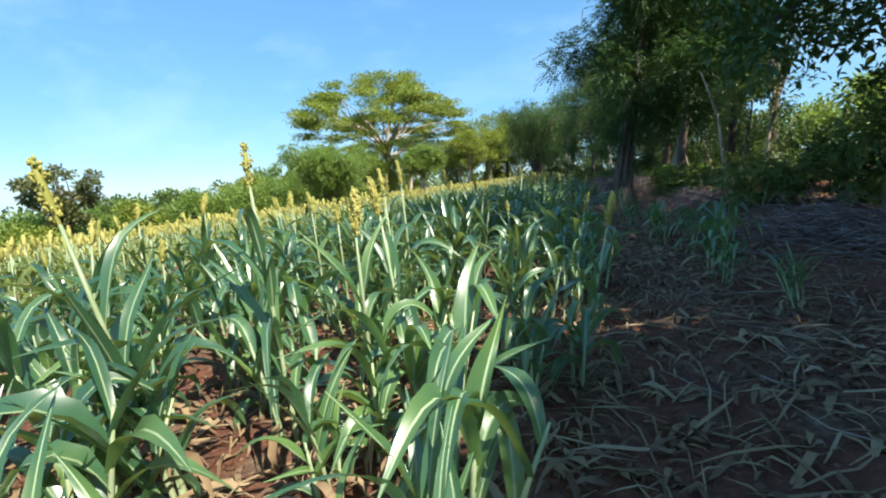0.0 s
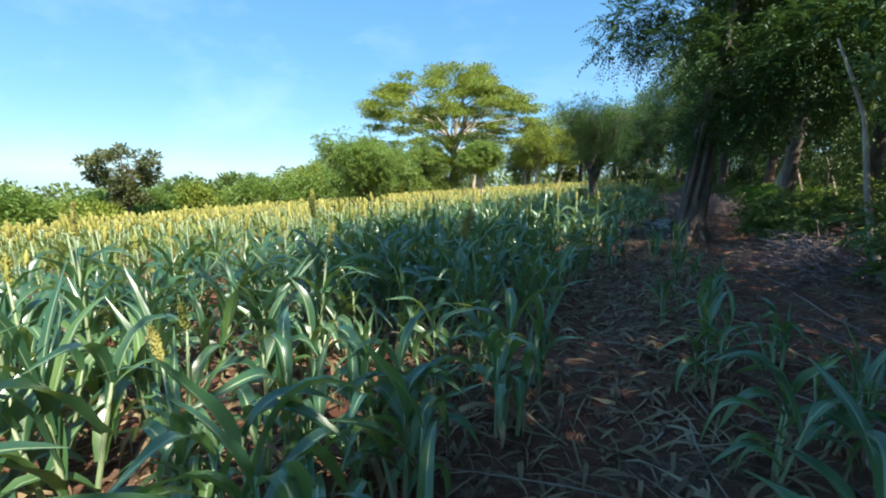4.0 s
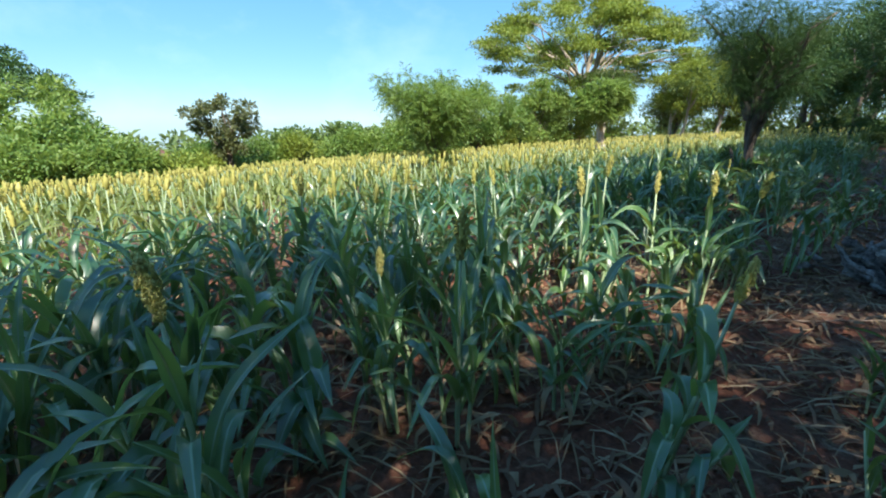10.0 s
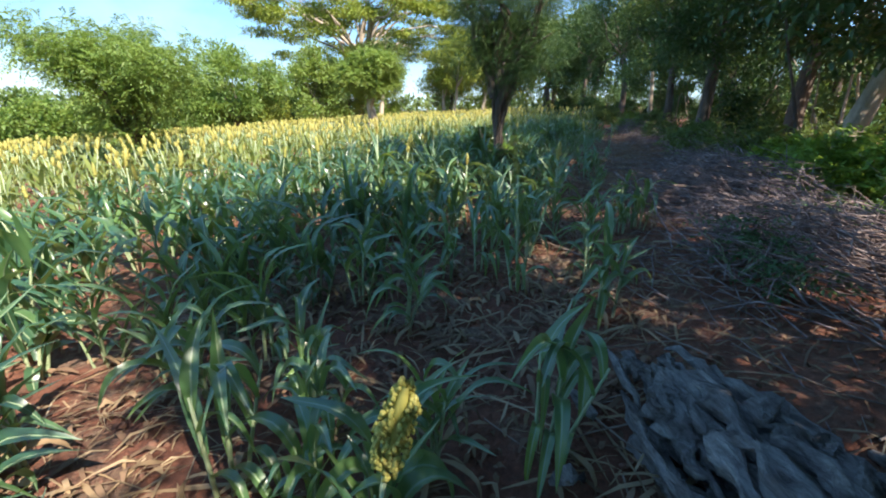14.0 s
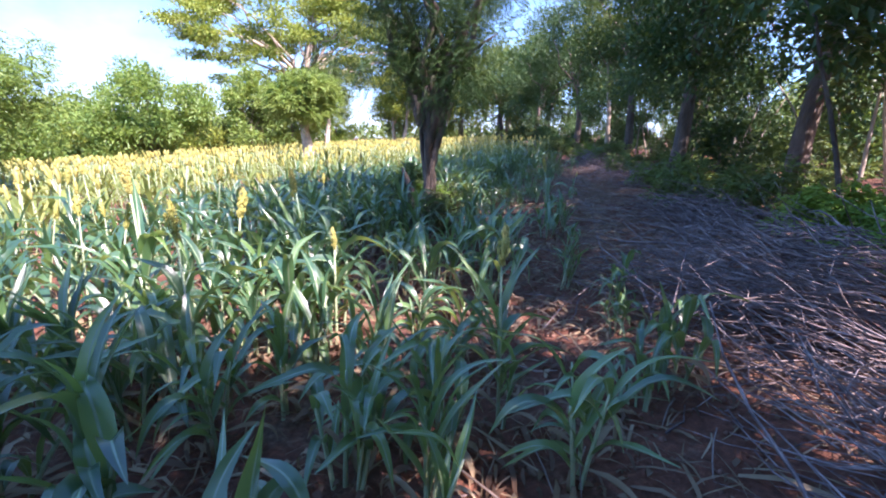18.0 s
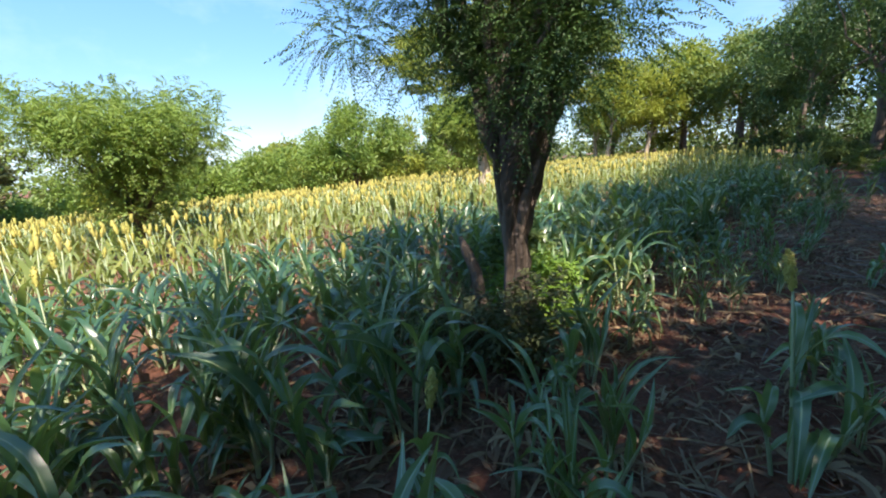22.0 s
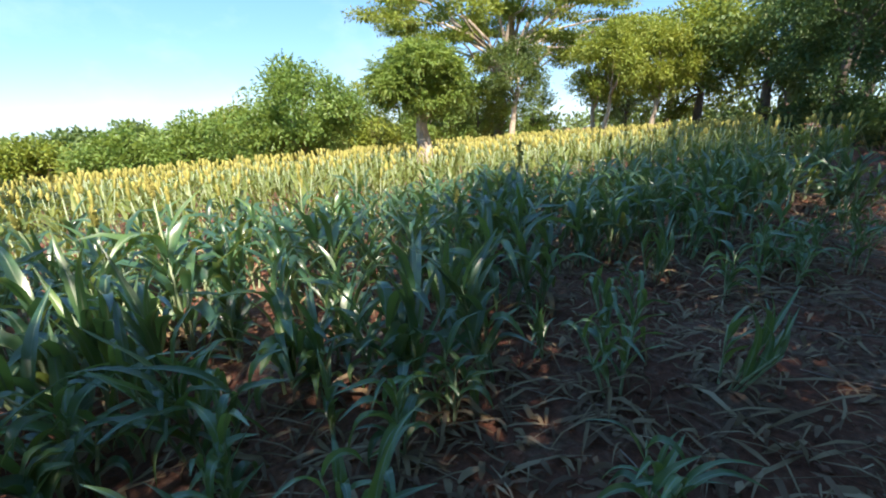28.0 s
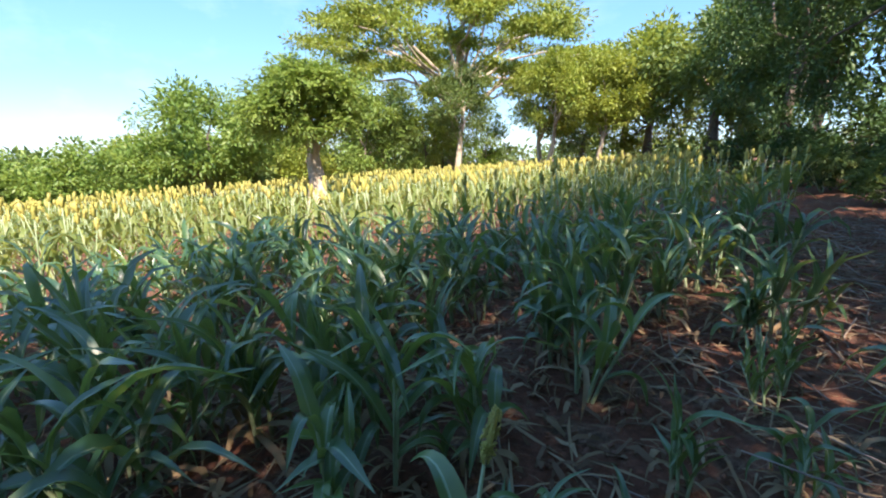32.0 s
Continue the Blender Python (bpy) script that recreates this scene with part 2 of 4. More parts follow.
# ---- plan ----
def line(y):
    """The track's middle line."""
    return 2.0 - 0.085 * np.asarray(y, float)


def gz(x, y):
    """Height of the ground: it falls to the field's low side and rises under the trees."""
    x, y = np.asarray(x, float), np.asarray(y, float)
    c = x - line(np.clip(y, -10, 60))
    fall = np.interp(y, (0, 20, 46), (0.122, 0.105, 0.088))
    z = 0.08 + np.where(c < 3.5, np.where(c > -3, 0.10 * c, fall * np.clip(c + 3, -34, 0) - 0.3), 0.35 + 0.02 * (np.clip(c, 3.5, 60) - 3.5))
    z = z - 0.06 * np.clip(-37 - c, 0, None)
    near = (np.abs(c) < 9) & (y > -4) & (y < 50)
    rough = 0.02 * np.sin(2.3 * x + 1.1 * y) * np.sin(1.7 * y - 0.6 * x) + 0.016 * np.sin(6.1 * x + 0.7 * np.sin(2 * y)) * np.sin(5.3 * y + 1.3)
    return z + np.where(near, rough, 0)


def edge(y):
    """The field's edge along the track."""
    return np.interp(y, (0, 6.3, 8.2, 11.9, 14.4, 17.4, 21.2, 28.5, 31.5, 34, 36.4, 42), (2.8, 2.35, 2.05, 1.65, 0.95, 0.6, 0.1, -0.4, -0.9, -1.15, -1.7, -2.4))


PX = np.array([e[0] for _, e, _, _ in PATH])
PY = np.array([e[1] for _, e, _, _ in PATH])


def track(y):
    return np.interp(y, PY, PX)


rng = np.random.default_rng(7)


# ---- mesh helpers ----
def link_mesh(name, verts, faces, mats, mat_index=None, smooth=False, parent=None, label=""):
    """A mesh object from arrays; faces is an (n, 3) or (n, 4) array, or a list of them."""
    me = bpy.data.meshes.new(name)
    verts = np.asarray(verts, np.float32)
    blocks = faces if isinstance(faces, list) else [faces]
    me.vertices.add(len(verts))
    me.vertices.foreach_set("co", verts.ravel())
    loops = np.concatenate([b.ravel() for b in blocks]).astype(np.int32)
    sizes = np.concatenate([np.full(len(b), b.shape[1]) for b in blocks])
    me.loops.add(len(loops))
    me.loops.foreach_set("vertex_index", loops)
    me.polygons.add(len(sizes))
    me.polygons.foreach_set("loop_start", np.r_[0, np.cumsum(sizes)[:-1]].astype(np.int32))
    for m in mats if isinstance(mats, (list, tuple)) else [mats]:
        me.materials.append(m)
    if mat_index is not None:
        me.polygons.foreach_set("material_index", np.asarray(mat_index, np.int32))
    if smooth:
        me.polygons.foreach_set("use_smooth", np.ones(len(sizes), bool))
    me.update()
    me.validate()
    ob = new(name, me)
    if parent:
        ob.parent = parent
    if label:
        tagged(ob, label)
    return ob


def empty(name, m):
    ob = new(name)
    ob.matrix_world = m
    ob.empty_display_size = 0.2
    return ob


def tube(points, radii, sides=8, flute=0.0, lobes=5, r=None):
    """Verts and quads of a tapered, slightly knobbly limb through the points."""
    r = r or rng
    pts = [Vector(p) for p in points]
    verts, faces = [], []
    ph = r.uniform(0, 6.28)
    for i, p in enumerate(pts):
        d = (pts[min(i + 1, len(pts) - 1)] - pts[max(i - 1, 0)]).normalized()
        side = d.cross(Vector((0.31, 0.95, 0.05))).normalized()
        up = d.cross(side)
        for k in range(sides):
            a = 2 * math.pi * k / sides
            rad = radii[i] * (1 + flute * math.sin(lobes * a + ph + 0.5 * i) + flute * 0.6 * math.sin((lobes * 2 + 1) * a + 0.9 * i) + r.normal(0, 0.05))
            verts.append(p + side * (rad * math.cos(a)) + up * (rad * math.sin(a)))
        if i:
            for k in range(sides):
                a, b = (i - 1) * sides + k, (i - 1) * sides + (k + 1) % sides
                faces.append((a, b, b + sides, a + sides))
    verts.append(pts[-1])
    top, n = len(verts) - 1, (len(pts) - 1) * sides
    tris = [(n + k, n + (k + 1) % sides, top) for k in range(sides)]
    return np.array([tuple(v) for v in verts]), [np.array(faces), np.array(tris)]


def limb(name, points, radii, mat, parent, sides=8, flute=0.0, lobes=5, label=""):
    v, f = tube(points, radii, sides, flute, lobes)
    return link_mesh(name, v, f, mat, None, True, parent, label)


def join(parts):
    """Several (verts, [faces...]) made into one."""
    vs, quads, tris, off = [], [], [], 0
    for v, fs in parts:
        vs.append(v)
        for f in fs:
            (quads if f.shape[1] == 4 else tris).append(f + off)
        off += len(v)
    return np.concatenate(vs), [np.concatenate(x) for x in (quads, tris) if x]


def bend(start, way, length, n, droop=0.0, wander=0.1):
    """Points of a wandering limb."""
    p, d, pts = np.array(start, float), np.array(way, float), []
    d /= np.linalg.norm(d)
    for _ in range(n + 1):
        pts.append(tuple(p))
        p = p + d * length / n
        d = d + rng.normal(0, wander, 3) + (0, 0, -droop)
        d /= np.linalg.norm(d)
    return pts


def units(n):
    v = rng.normal(size=(n, 3))
    return v / np.linalg.norm(v, axis=1)[:, None]


def leaves(places, ways, length, width, fold=0.25):
    """Folded, pointed leaves: one at each place, along each way."""
    n = len(places)
    ways = ways / np.linalg.norm(ways, axis=1)[:, None]
    side = np.cross(ways, units(n) * 0.6 + (0, 0, 1))
    side /= np.linalg.norm(side, axis=1)[:, None] + 1e-9
    up = np.cross(side, ways)
    ln, w = np.broadcast_to(length, n)[:, None], np.broadcast_to(width, n)[:, None]
    a = places
    b = places + ways * ln * 0.45 + side * w / 2 + up * w * fold
    c = places + ways * ln - up * ln * 0.12
    d = places + ways * ln * 0.45 - side * w / 2 + up * w * fold
    v = np.stack([a, b, c, d], 1).reshape(-1, 3)
    i = np.arange(n)[:, None] * 4
    return v, np.concatenate([i + (0, 1, 2), i + (0, 2, 3)], 1).reshape(-1, 3)


def sprays(places, ways, length, pairs, leaf, width):
    """Feathery compound leaves: pairs of leaflets along a drooping axis."""
    n = len(places)
    ways = ways / np.linalg.norm(ways, axis=1)[:, None]
    side = np.cross(ways, units(n) * 0.5 + (0, 0, 1))
    side /= np.linalg.norm(side, axis=1)[:, None] + 1e-9
    ln = np.broadcast_to(length, n)[:, None]
    ps, ws = [], []
    for k in range(pairs):
        t = (k + 0.6) / pairs
        p = places + ways * ln * t + np.array((0, 0, -0.35)) * ln * t * t
        for s in (-1, 1):
            ps.append(p)
            ws.append(side * s + ways * 0.6 + (0, 0, -0.25) + rng.normal(0, 0.15, (n, 3)))
    return leaves(np.concatenate(ps), np.concatenate(ws), leaf * rng.uniform(0.75, 1.2, n * pairs * 2), width)


def in_blobs(blobs, n, shell=0.5, flat=0.0):
    """Places in a crown of ellipsoid clumps (x, y, z, rx, ry, rz), denser towards the outside, and ways pointing out."""
    b = np.array(blobs, float)
    wt = (b[:, 3] * b[:, 4] + b[:, 4] * b[:, 5] + b[:, 3] * b[:, 5])
    idx = rng.choice(len(b), n, p=wt / wt.sum())
    u = units(n)
    r = rng.uniform(0, 1, n) ** shell * (1 + 0.22 * rng.normal(size=n) * (rng.uniform(size=n) > 0.6))
    return b[idx, :3] + u * b[idx, 3:] * r[:, None], u + rng.normal(0, 0.5, (n, 3)) + (0, 0, 0.1 - flat)


def clumps(centre, size, count, each, squash=0.75):
    """Clump list spread over an ellipsoid crown."""
    out = []
    for _ in range(count):
        u = units(1)[0]
        r = rng.uniform(0.35, 1.0) ** 0.6
        k = each * rng.uniform(0.6, 1.25)
        out.append((*(np.array(centre) + u * np.array(size) * r), k, k, k * squash))
    return out


# ---- ground ----
def spaced(lo, hi, step, far, grow):
    mid = list(np.arange(lo, hi, step))
    a, s = [lo], step
    while a[-1] > -far:
        s *= grow
        a.append(a[-1] - s)
    b, s = [mid[-1]], step
    while b[-1] < far:
        s *= grow
        b.append(b[-1] + s)
    return np.array(a[:0:-1] + mid + b[1:])


gxs, gys = spaced(-5.0, 5.0, 0.13, 2500, 1.16), spaced(0, 46, 0.14, 2500, 1.16)
gx2, gy2 = np.meshgrid(gxs, gys)
near = (np.abs(gx2) < 7) & (gy2 > -2) & (gy2 < 48)
gv = np.stack([gx2, gy2, gz(gx2, gy2) + near * rng.normal(0, 0.012, gx2.shape)], -1).reshape(-1, 3)
cols = len(gxs)
gi = (np.arange(len(gys) - 1)[:, None] * cols + np.arange(cols - 1)[None]).ravel()
ground = link_mesh("ground", gv, np.stack([gi, gi + 1, gi + cols + 1, gi + cols], 1), M_SOIL, None, True)
tagged(ground, "red-brown bare soil with dry litter, falling gently away under the crop", "ground", kind="structure")


# ---- sorghum ----
def leaf_strip(start, turn, length, width, rise, droop, segs, rib=True, flat=False):
    """A long arching blade, folded along a pale midrib: verts, quads, and which quads are midrib."""
    v, f, m = [], [], []
    out = np.array((math.cos(turn), math.sin(turn), 0.0))
    side = np.array((-out[1], out[0], 0.0))
    p = np.array(start, float)
    twist, curl, sway = rng.normal(0, 0.55), rng.uniform(0.10, 0.34), rng.normal(0, 0.3)
    beat, knee = rng.uniform(7, 13), rng.uniform(0.3, 0.6)
    for i in range(segs + 1):
        t = i / segs
        w = width * min(1.0, 0.42 + 2.0 * t) * (1 - max(0.0, (t - 0.28) / 0.72) ** 1.7) + 0.0015
        a = rise - droop * (0.18 * t + 0.82 / (1 + math.exp(-12.0 * (t - knee))))
        o = out * math.cos(sway * t) + side * math.sin(sway * t)
        d = o * math.cos(a) + np.array((0, 0, 1)) * math.sin(a)
        up = -o * math.sin(a) + np.array((0, 0, 1)) * math.cos(a)
        s = side * math.cos(twist * t) + up * math.sin(twist * t)
        fold = curl * (1.5 - t)
        wave, wave2 = 0.11 * w * math.sin(beat * t + turn * 3), 0.11 * w * math.sin(beat * 1.3 * t + turn)
        if rib:
            r = 0.05 * w + 0.0006
            v += [p - s * w / 2 + up * (w * fold + wave), p - s * r, p + s * r, p + s * w / 2 + up * (w * fold + wave2)]
        elif flat:
            v += [p - s * w / 2, p + s * w / 2]
        else:
            v += [p - s * w / 2 + up * (w * fold + wave), p, p + s * w / 2 + up * (w * fold + wave2)]
        if i:
            n = 4 if rib else 2 if flat else 3
            k = n * (i - 1)
            f += [(k + q, k + q + 1, k + q + 1 + n, k + q + n) for q in range(n - 1)]
            m += [0, 1, 0] if rib else [0] * (n - 1)
        p = p + d * length / segs
    return np.array(v), [np.array(f)], m


def grain_head(base, way, length, radius, lumps):
    """A dense seed head of many small rounded grains round a core."""
    base, way = np.array(base, float), np.array(way, float)
    way /= np.linalg.norm(way)
    side = np.cross(way, (0.3, 0.9, 0.1))
    side /= np.linalg.norm(side)
    up = np.cross(way, side)
    parts = []
    prof = lambda t: radius * (0.35 + 1.9 * t - 1.95 * t * t) if t < 0.97 else radius * 0.3
    core, rings, sides = [], (8 if lumps > 80 else 5 if lumps > 9 else 4), (8 if lumps > 80 else 5 if lumps > 9 else 4)
    for i in range(rings):
        t = i / (rings - 1)
        for k in range(sides):
            a = 6.283 * k / sides + 0.5 * i
            core.append(base + way * length * t + (side * math.cos(a) + up * math.sin(a)) * max(prof(t), 0.004) * (0.5 if lumps > 80 else 0.95))
    q = [(i * sides + k, i * sides + (k + 1) % sides, (i + 1) * sides + (k + 1) % sides, (i + 1) * sides + k) for i in range(rings - 1) for k in range(sides)]
    parts.append((np.array(core), [np.array(q)]))
    octa = np.array(((1, 0, 0), (-1, 0, 0), (0, 1, 0), (0, -1, 0), (0, 0, 1), (0, 0, -1)), float)
    tri = np.array(((0, 2, 4), (2, 1, 4), (1, 3, 4), (3, 0, 4), (2, 0, 5), (1, 2, 5), (3, 1, 5), (0, 3, 5)))
    tufts = [(rng.uniform(0.0, 0.97), rng.uniform(0, 6.283), rng.uniform(0.72, 1.28)) for _ in range(74)] if lumps > 80 else []
    for _ in range(lumps):
        t, a, far = rng.uniform(0.02, 1.0), rng.uniform(0, 6.283), rng.uniform(0.86, 1.14)
        if tufts:
            t, a, far = tufts[int(rng.integers(0, len(tufts)))]
            t, a, far = min(1.03, max(0.0, t + rng.normal(0.01, 0.035))), a + rng.normal(0, 0.2), far * rng.uniform(0.75, 1.1)
        c = base + way * length * t + (side * math.cos(a) + up * math.sin(a)) * max(prof(min(t, 1.0)), radius * 0.2) * far
        parts.append((octa * radius * rng.uniform(0.10, 0.17) * (1.0 if lumps > 300 else 1.3 if lumps > 80 else 1.7) * (1, 1, 1.5) + c, [tri]))
    return join(parts)


def plan_plant(headed, height, count, width, segs, lumps, short=False):
    """One clump of sorghum as pieces: (kind, verts, faces). Jointed stalks carry alternate blades up to a whorl or a seed head."""
    pieces = []
    near = lumps > 80
    tillers = 1 if lumps < 10 else int(rng.integers(3, 5)) if near else 3
    fan = rng.uniform(0, 3.1416)
    for k in range(tillers):
        turn = rng.uniform(0, 6.283)
        off = np.array((math.cos(turn), math.sin(turn), 0)) * (0.03 + 0.02 * k) * (k > 0)
        lean = np.array((rng.normal(-0.05, 0.09), rng.normal(0, 0.09), 1.0))
        if k:
            lean[:2] += rng.uniform(0.08, 0.3) * off[:2] / np.linalg.norm(off[:2])
        h = height * (1 if k == 0 else rng.uniform(0.6, 0.92))
        tall = h if headed and k == 0 else h * 0.58
        thick = 1.25 if near else 1.5
        pts = [off + lean * tall * t + np.array((0, 0, -0.05 if t == 0 else 0)) for t in (0, 0.3, 0.65, 1.0)]
        pieces.append(("stalk", *tube(pts, [q * thick for q in (0.0105, 0.0095, 0.0075, 0.0045)], 6 if near else 4)))
        n = count if k == 0 else max(4, count // 2 + 1 if near else 4)
        start = fan + rng.normal(0, 0.4)
        erect = short or rng.uniform() < 0.22
        low, high = (0.10, 0.70) if headed and k == 0 else (0.07, 0.57)
        for j in range(n):
            t = (j + 0.5) / n
            z = (low + (high - low) * t ** 0.85) * h
            a = start + math.pi * j + rng.normal(0, 0.42)
            ln = h * rng.uniform(0.40, 0.60) * (0.72 + 0.42 * math.sin(math.pi * min(1, t * 0.9 + 0.1)))
            if erect:
                steep, fallen = rng.uniform(1.15, 1.45), rng.uniform(0.2, 1.3)
            else:
                steep, fallen = rng.uniform(0.75, 1.05) + 0.38 * t, rng.uniform(1.35, 2.7) - 0.35 * t
                if rng.uniform() < 0.14:
                    fallen *= 0.35
            v, f, m = leaf_strip(off + lean * z, a, ln, width * rng.uniform(0.72, 1.15) * (0.72 if erect else 1.0) * (0.8 + 0.25 * math.sin(math.pi * t)), min(1.48, steep), fallen, segs, near, lumps < 10)
            pieces.append(("leaf", v, f, m))
        for _ in range(2 if near and k == 0 else 1 if lumps > 10 else 0):
            v, f, m = leaf_strip(off + lean * rng.uniform(0.05, 0.2), rng.uniform(0, 6.283), h * rng.uniform(0.3, 0.5), width * 0.55, rng.uniform(0.1, 0.7), rng.uniform(1.6, 2.6), max(4, segs - 4), False)
            v[:, 2] = np.maximum(v[:, 2], 0.015)
            pieces.append(("dry_leaf", v, f, m))
        if headed and k == 0:
            tip = off + lean * tall
            hl = rng.uniform(0.17, 0.24)
            pieces.append(("head", *grain_head(tip - lean * 0.02, lean + np.array((rng.normal(0, 0.08), rng.normal(0, 0.08), 0)), hl, hl * rng.uniform(0.13, 0.18) * (1.75 if lumps < 10 else 1.25 if lumps < 40 else 1.0), lumps)))
    return pieces


PIECE_MAT = {"stalk": [M_STALK], "leaf": [M_SORGHUM, M_RIB], "head": [M_GRAIN], "dry_leaf": [M_DRYLEAF]}


def plant_thing(pieces, label):
    ob = empty("sorghum_plant", pose(0, 0, -60))
    stem = ob
    for kind, v, f, *m in pieces:
        made = link_mesh("seed_head" if kind == "head" else kind, v, f, PIECE_MAT[kind], m[0] if kind == "leaf" else None, True, stem if kind == "head" else ob, "withered tan leaf" if kind == "dry_leaf" else "")
        if kind == "stalk":
            stem = made
    return tagged(ob, label, "crop plant", "sorghum plants along the track")


def scatter(name, kinds, spots, label, leaf):
    """Many plants joined: each spot is x, y, kind, turn, scale, lean."""
    vs, fs, ms, off = [], {3: [], 4: []}, {3: [], 4: []}, 0
    flat = []
    for pieces in kinds:
        v, f, m, o = [], {3: [], 4: []}, {3: [], 4: []}, 0
        for kind, pv, pf, *rib in pieces:
            v.append(pv)
            for block in pf:
                f[block.shape[1]].append(block + o)
                slot = np.full(len(block), ("stalk", "leaf", "head", "rib", "dry_leaf").index(kind))
                m[block.shape[1]].append(np.where(np.array(rib[0]) == 1, 3, slot) if kind == "leaf" else slot)
            o += len(pv)
        flat.append((np.concatenate(v), {k: np.concatenate(x) if x else np.zeros((0, k), int) for k, x in f.items()}, {k: np.concatenate(x) if x else np.zeros(0, int) for k, x in m.items()}))
    for x, y, kind, turn, size, lx, ly in spots:
        v, f, m = flat[int(kind)]
        c, s = math.cos(turn) * size, math.sin(turn) * size
        w = np.stack([v[:, 0] * c - v[:, 1] * s + v[:, 2] * lx, v[:, 0] * s + v[:, 1] * c + v[:, 2] * ly, v[:, 2] * size], 1) + (x, y, float(gz(x, y)))
        vs.append(w)
        for k in (3, 4):
            fs[k].append(f[k] + off)
            ms[k].append(m[k])
        off += len(v)
    blocks = [np.concatenate(fs[k]) for k in (3, 4)]
    mi = np.concatenate([np.concatenate(ms[k]) for k in (3, 4)])
    ob = link_mesh(name, np.concatenate(vs), [b for b in blocks if len(b)], [M_STALK, leaf, M_GRAIN, M_RIB, M_DRYLEAF], mi, False)
    return tagged(ob, label, "crop", kind="stuff")


near_headed = [plan_plant(True, h, 7, 0.068, 12, 640) for h in (0.98, 1.08, 1.15, 1.02, 1.2, 0.92)]
near_plain = [plan_plant(False, h, 7, 0.07, 12, 240, k > 4) for k, h in enumerate((1.05, 1.15, 1.2, 1.1, 0.95, 1.05))]
L_HEAD = "green sorghum plant with arching leaves and a yellow seed head"
L_PLAIN = "green sorghum plant with broad arching leaves, no seed head yet"
masters = [plant_thing(p, L_HEAD) for p in near_headed] + [plant_thing(p, L_PLAIN) for p in near_plain]

# every planting spot of the field, on a loose grid
spots = []
for yy in np.arange(1.0, 44.0, 0.47):
    for xx in np.arange(-14.0, 4.0, 0.46):
        x, y = xx + rng.uniform(-0.17, 0.17), yy + rng.uniform(-0.18, 0.18)
        e = float(edge(y))
        if x > e + 0.45 or (y < 4.8 and x > track(y) + 0.2) or (abs(x - track(y)) < 0.33 and y < 30.6) or (x > e - 0.4 and rng.uniform() < (0.5 if y > 8 else 0.2)) or rng.uniform() < 0.07 or (23.4 < y < 30 and x > e - 1.7 and rng.uniform() < 0.3):
            continue
        if math.hypot(x + 2.0, y - 23.3) < 0.7 or math.hypot(x - 1.15, y - 15.7) < 0.95 or math.hypot(x + 14.15, y - 37.4) < 0.8 or (x + 13.4) ** 2 + (y - 22.6) ** 2 < 2.2:
            continue
        spots.append((x, y, abs(x - track(min(y, 31.0))) + max(0, y - 32)))
# singled-out plants whose heads stand clear beside the track
HERO = [(0.02, 17.0, 4, 0.8), (0.5, 17.35, 7, 0.6), (-0.12, 17.95, 11, 0.8), (-0.4, 17.35, 7, 0.8), (0.42, 18.3, 8, 0.78), (0.9, 19.2, 6, 0.8), (0.02, 18.6, 3, 0.85), (-0.1, 22.72, 1, 0.85), (-0.52, 13.55, 2, 0.95), (-0.12, 13.78, 5, 1.0), (0.2, 13.9, 3, 0.88), (0.3, 14.4, 0, 0.85), (0.55, 3.5, 3, 0.9), (1.42, 4.05, 5, 0.88), (0.6, 3.8, 1, 0.9), (-2.3, 19.3, 0, 0.95), (-2.4, 20.3, 3, 0.95), (-1.3, 19.25, 5, 0.85),
        (0.56, 15.38, 7, 0.76), (0.16, 15.12, 8, 0.66), (-0.69, 15.34, 6, 0.72), (0.66, 16.75, 9, 0.88), (-0.55, 14.75, 7, 0.85), (1.3, 4.85, 4, 0.64), (1.46, 5.8, 8, 0.75), (2.11, 7.95, 9, 0.66), (2.36, 7.15, 7, 0.62), (1.34, 12.9, 10, 0.62), (0.84, 11.76, 5, 0.9), (1.42, 12.08, 11, 0.6),
        (-0.4, 21.52, 8, 0.72), (-0.95, 20.73, 11, 0.8), (-0.77, 19.76, 7, 0.85), (0.23, 20.68, 11, 0.55), (-2.19, 18.57, 2, 1.05), (-2.0, 20.0, 1, 0.95), (-2.87, 22.53, 8, 0.85), (-1.6, 23.66, 9, 0.5), (-1.25, 23.75, 7, 0.55), (-0.26, 24.5, 11, 0.5), (-0.99, 24.58, 10, 0.55),
        (-0.9, 25.46, 11, 0.45), (-1.54, 25.66, 7, 0.65), (-0.71, 26.38, 10, 0.55), (-2.28, 25.88, 9, 0.75), (-1.22, 28.33, 8, 0.65), (-1.44, 26.92, 6, 0.62), (0.05, 26.32, 5, 0.55), (-0.71, 26.02, 9, 0.48), (-2.09, 26.34, 7, 0.68), (-1.36, 26.03, 8, 0.52), (-2.6, 25.3, 6, 0.66), (-3.71, 26.55, 2, 1.0), (-4.4, 25.5, 3, 1.0),
        (-0.15, 32.47, 7, 0.75), (-0.82, 31.7, 10, 0.6), (-0.5, 31.95, 9, 0.5), (-0.98, 30.6, 5, 0.75), (-0.88, 26.65, 6, 0.45), (2.4, 6.35, 9, 0.8), (2.62, 6.9, 7, 0.7), (-1.82, 26.8, 10, 0.5)]
HERO_TAGS = [(x, y) for x, y, *_ in HERO]
spots.sort(key=lambda s: s[2])
single, rest = spots[:165], spots[165:]
for x, y, kind, size in HERO:
    m = pose(x, y, float(gz(x, y)), 0, 0, rng.uniform(0, 360)) @ Matrix.Scale(size, 4)
    ob = copy_thing(masters[kind], m)
    ob.scale = (size, size, size)
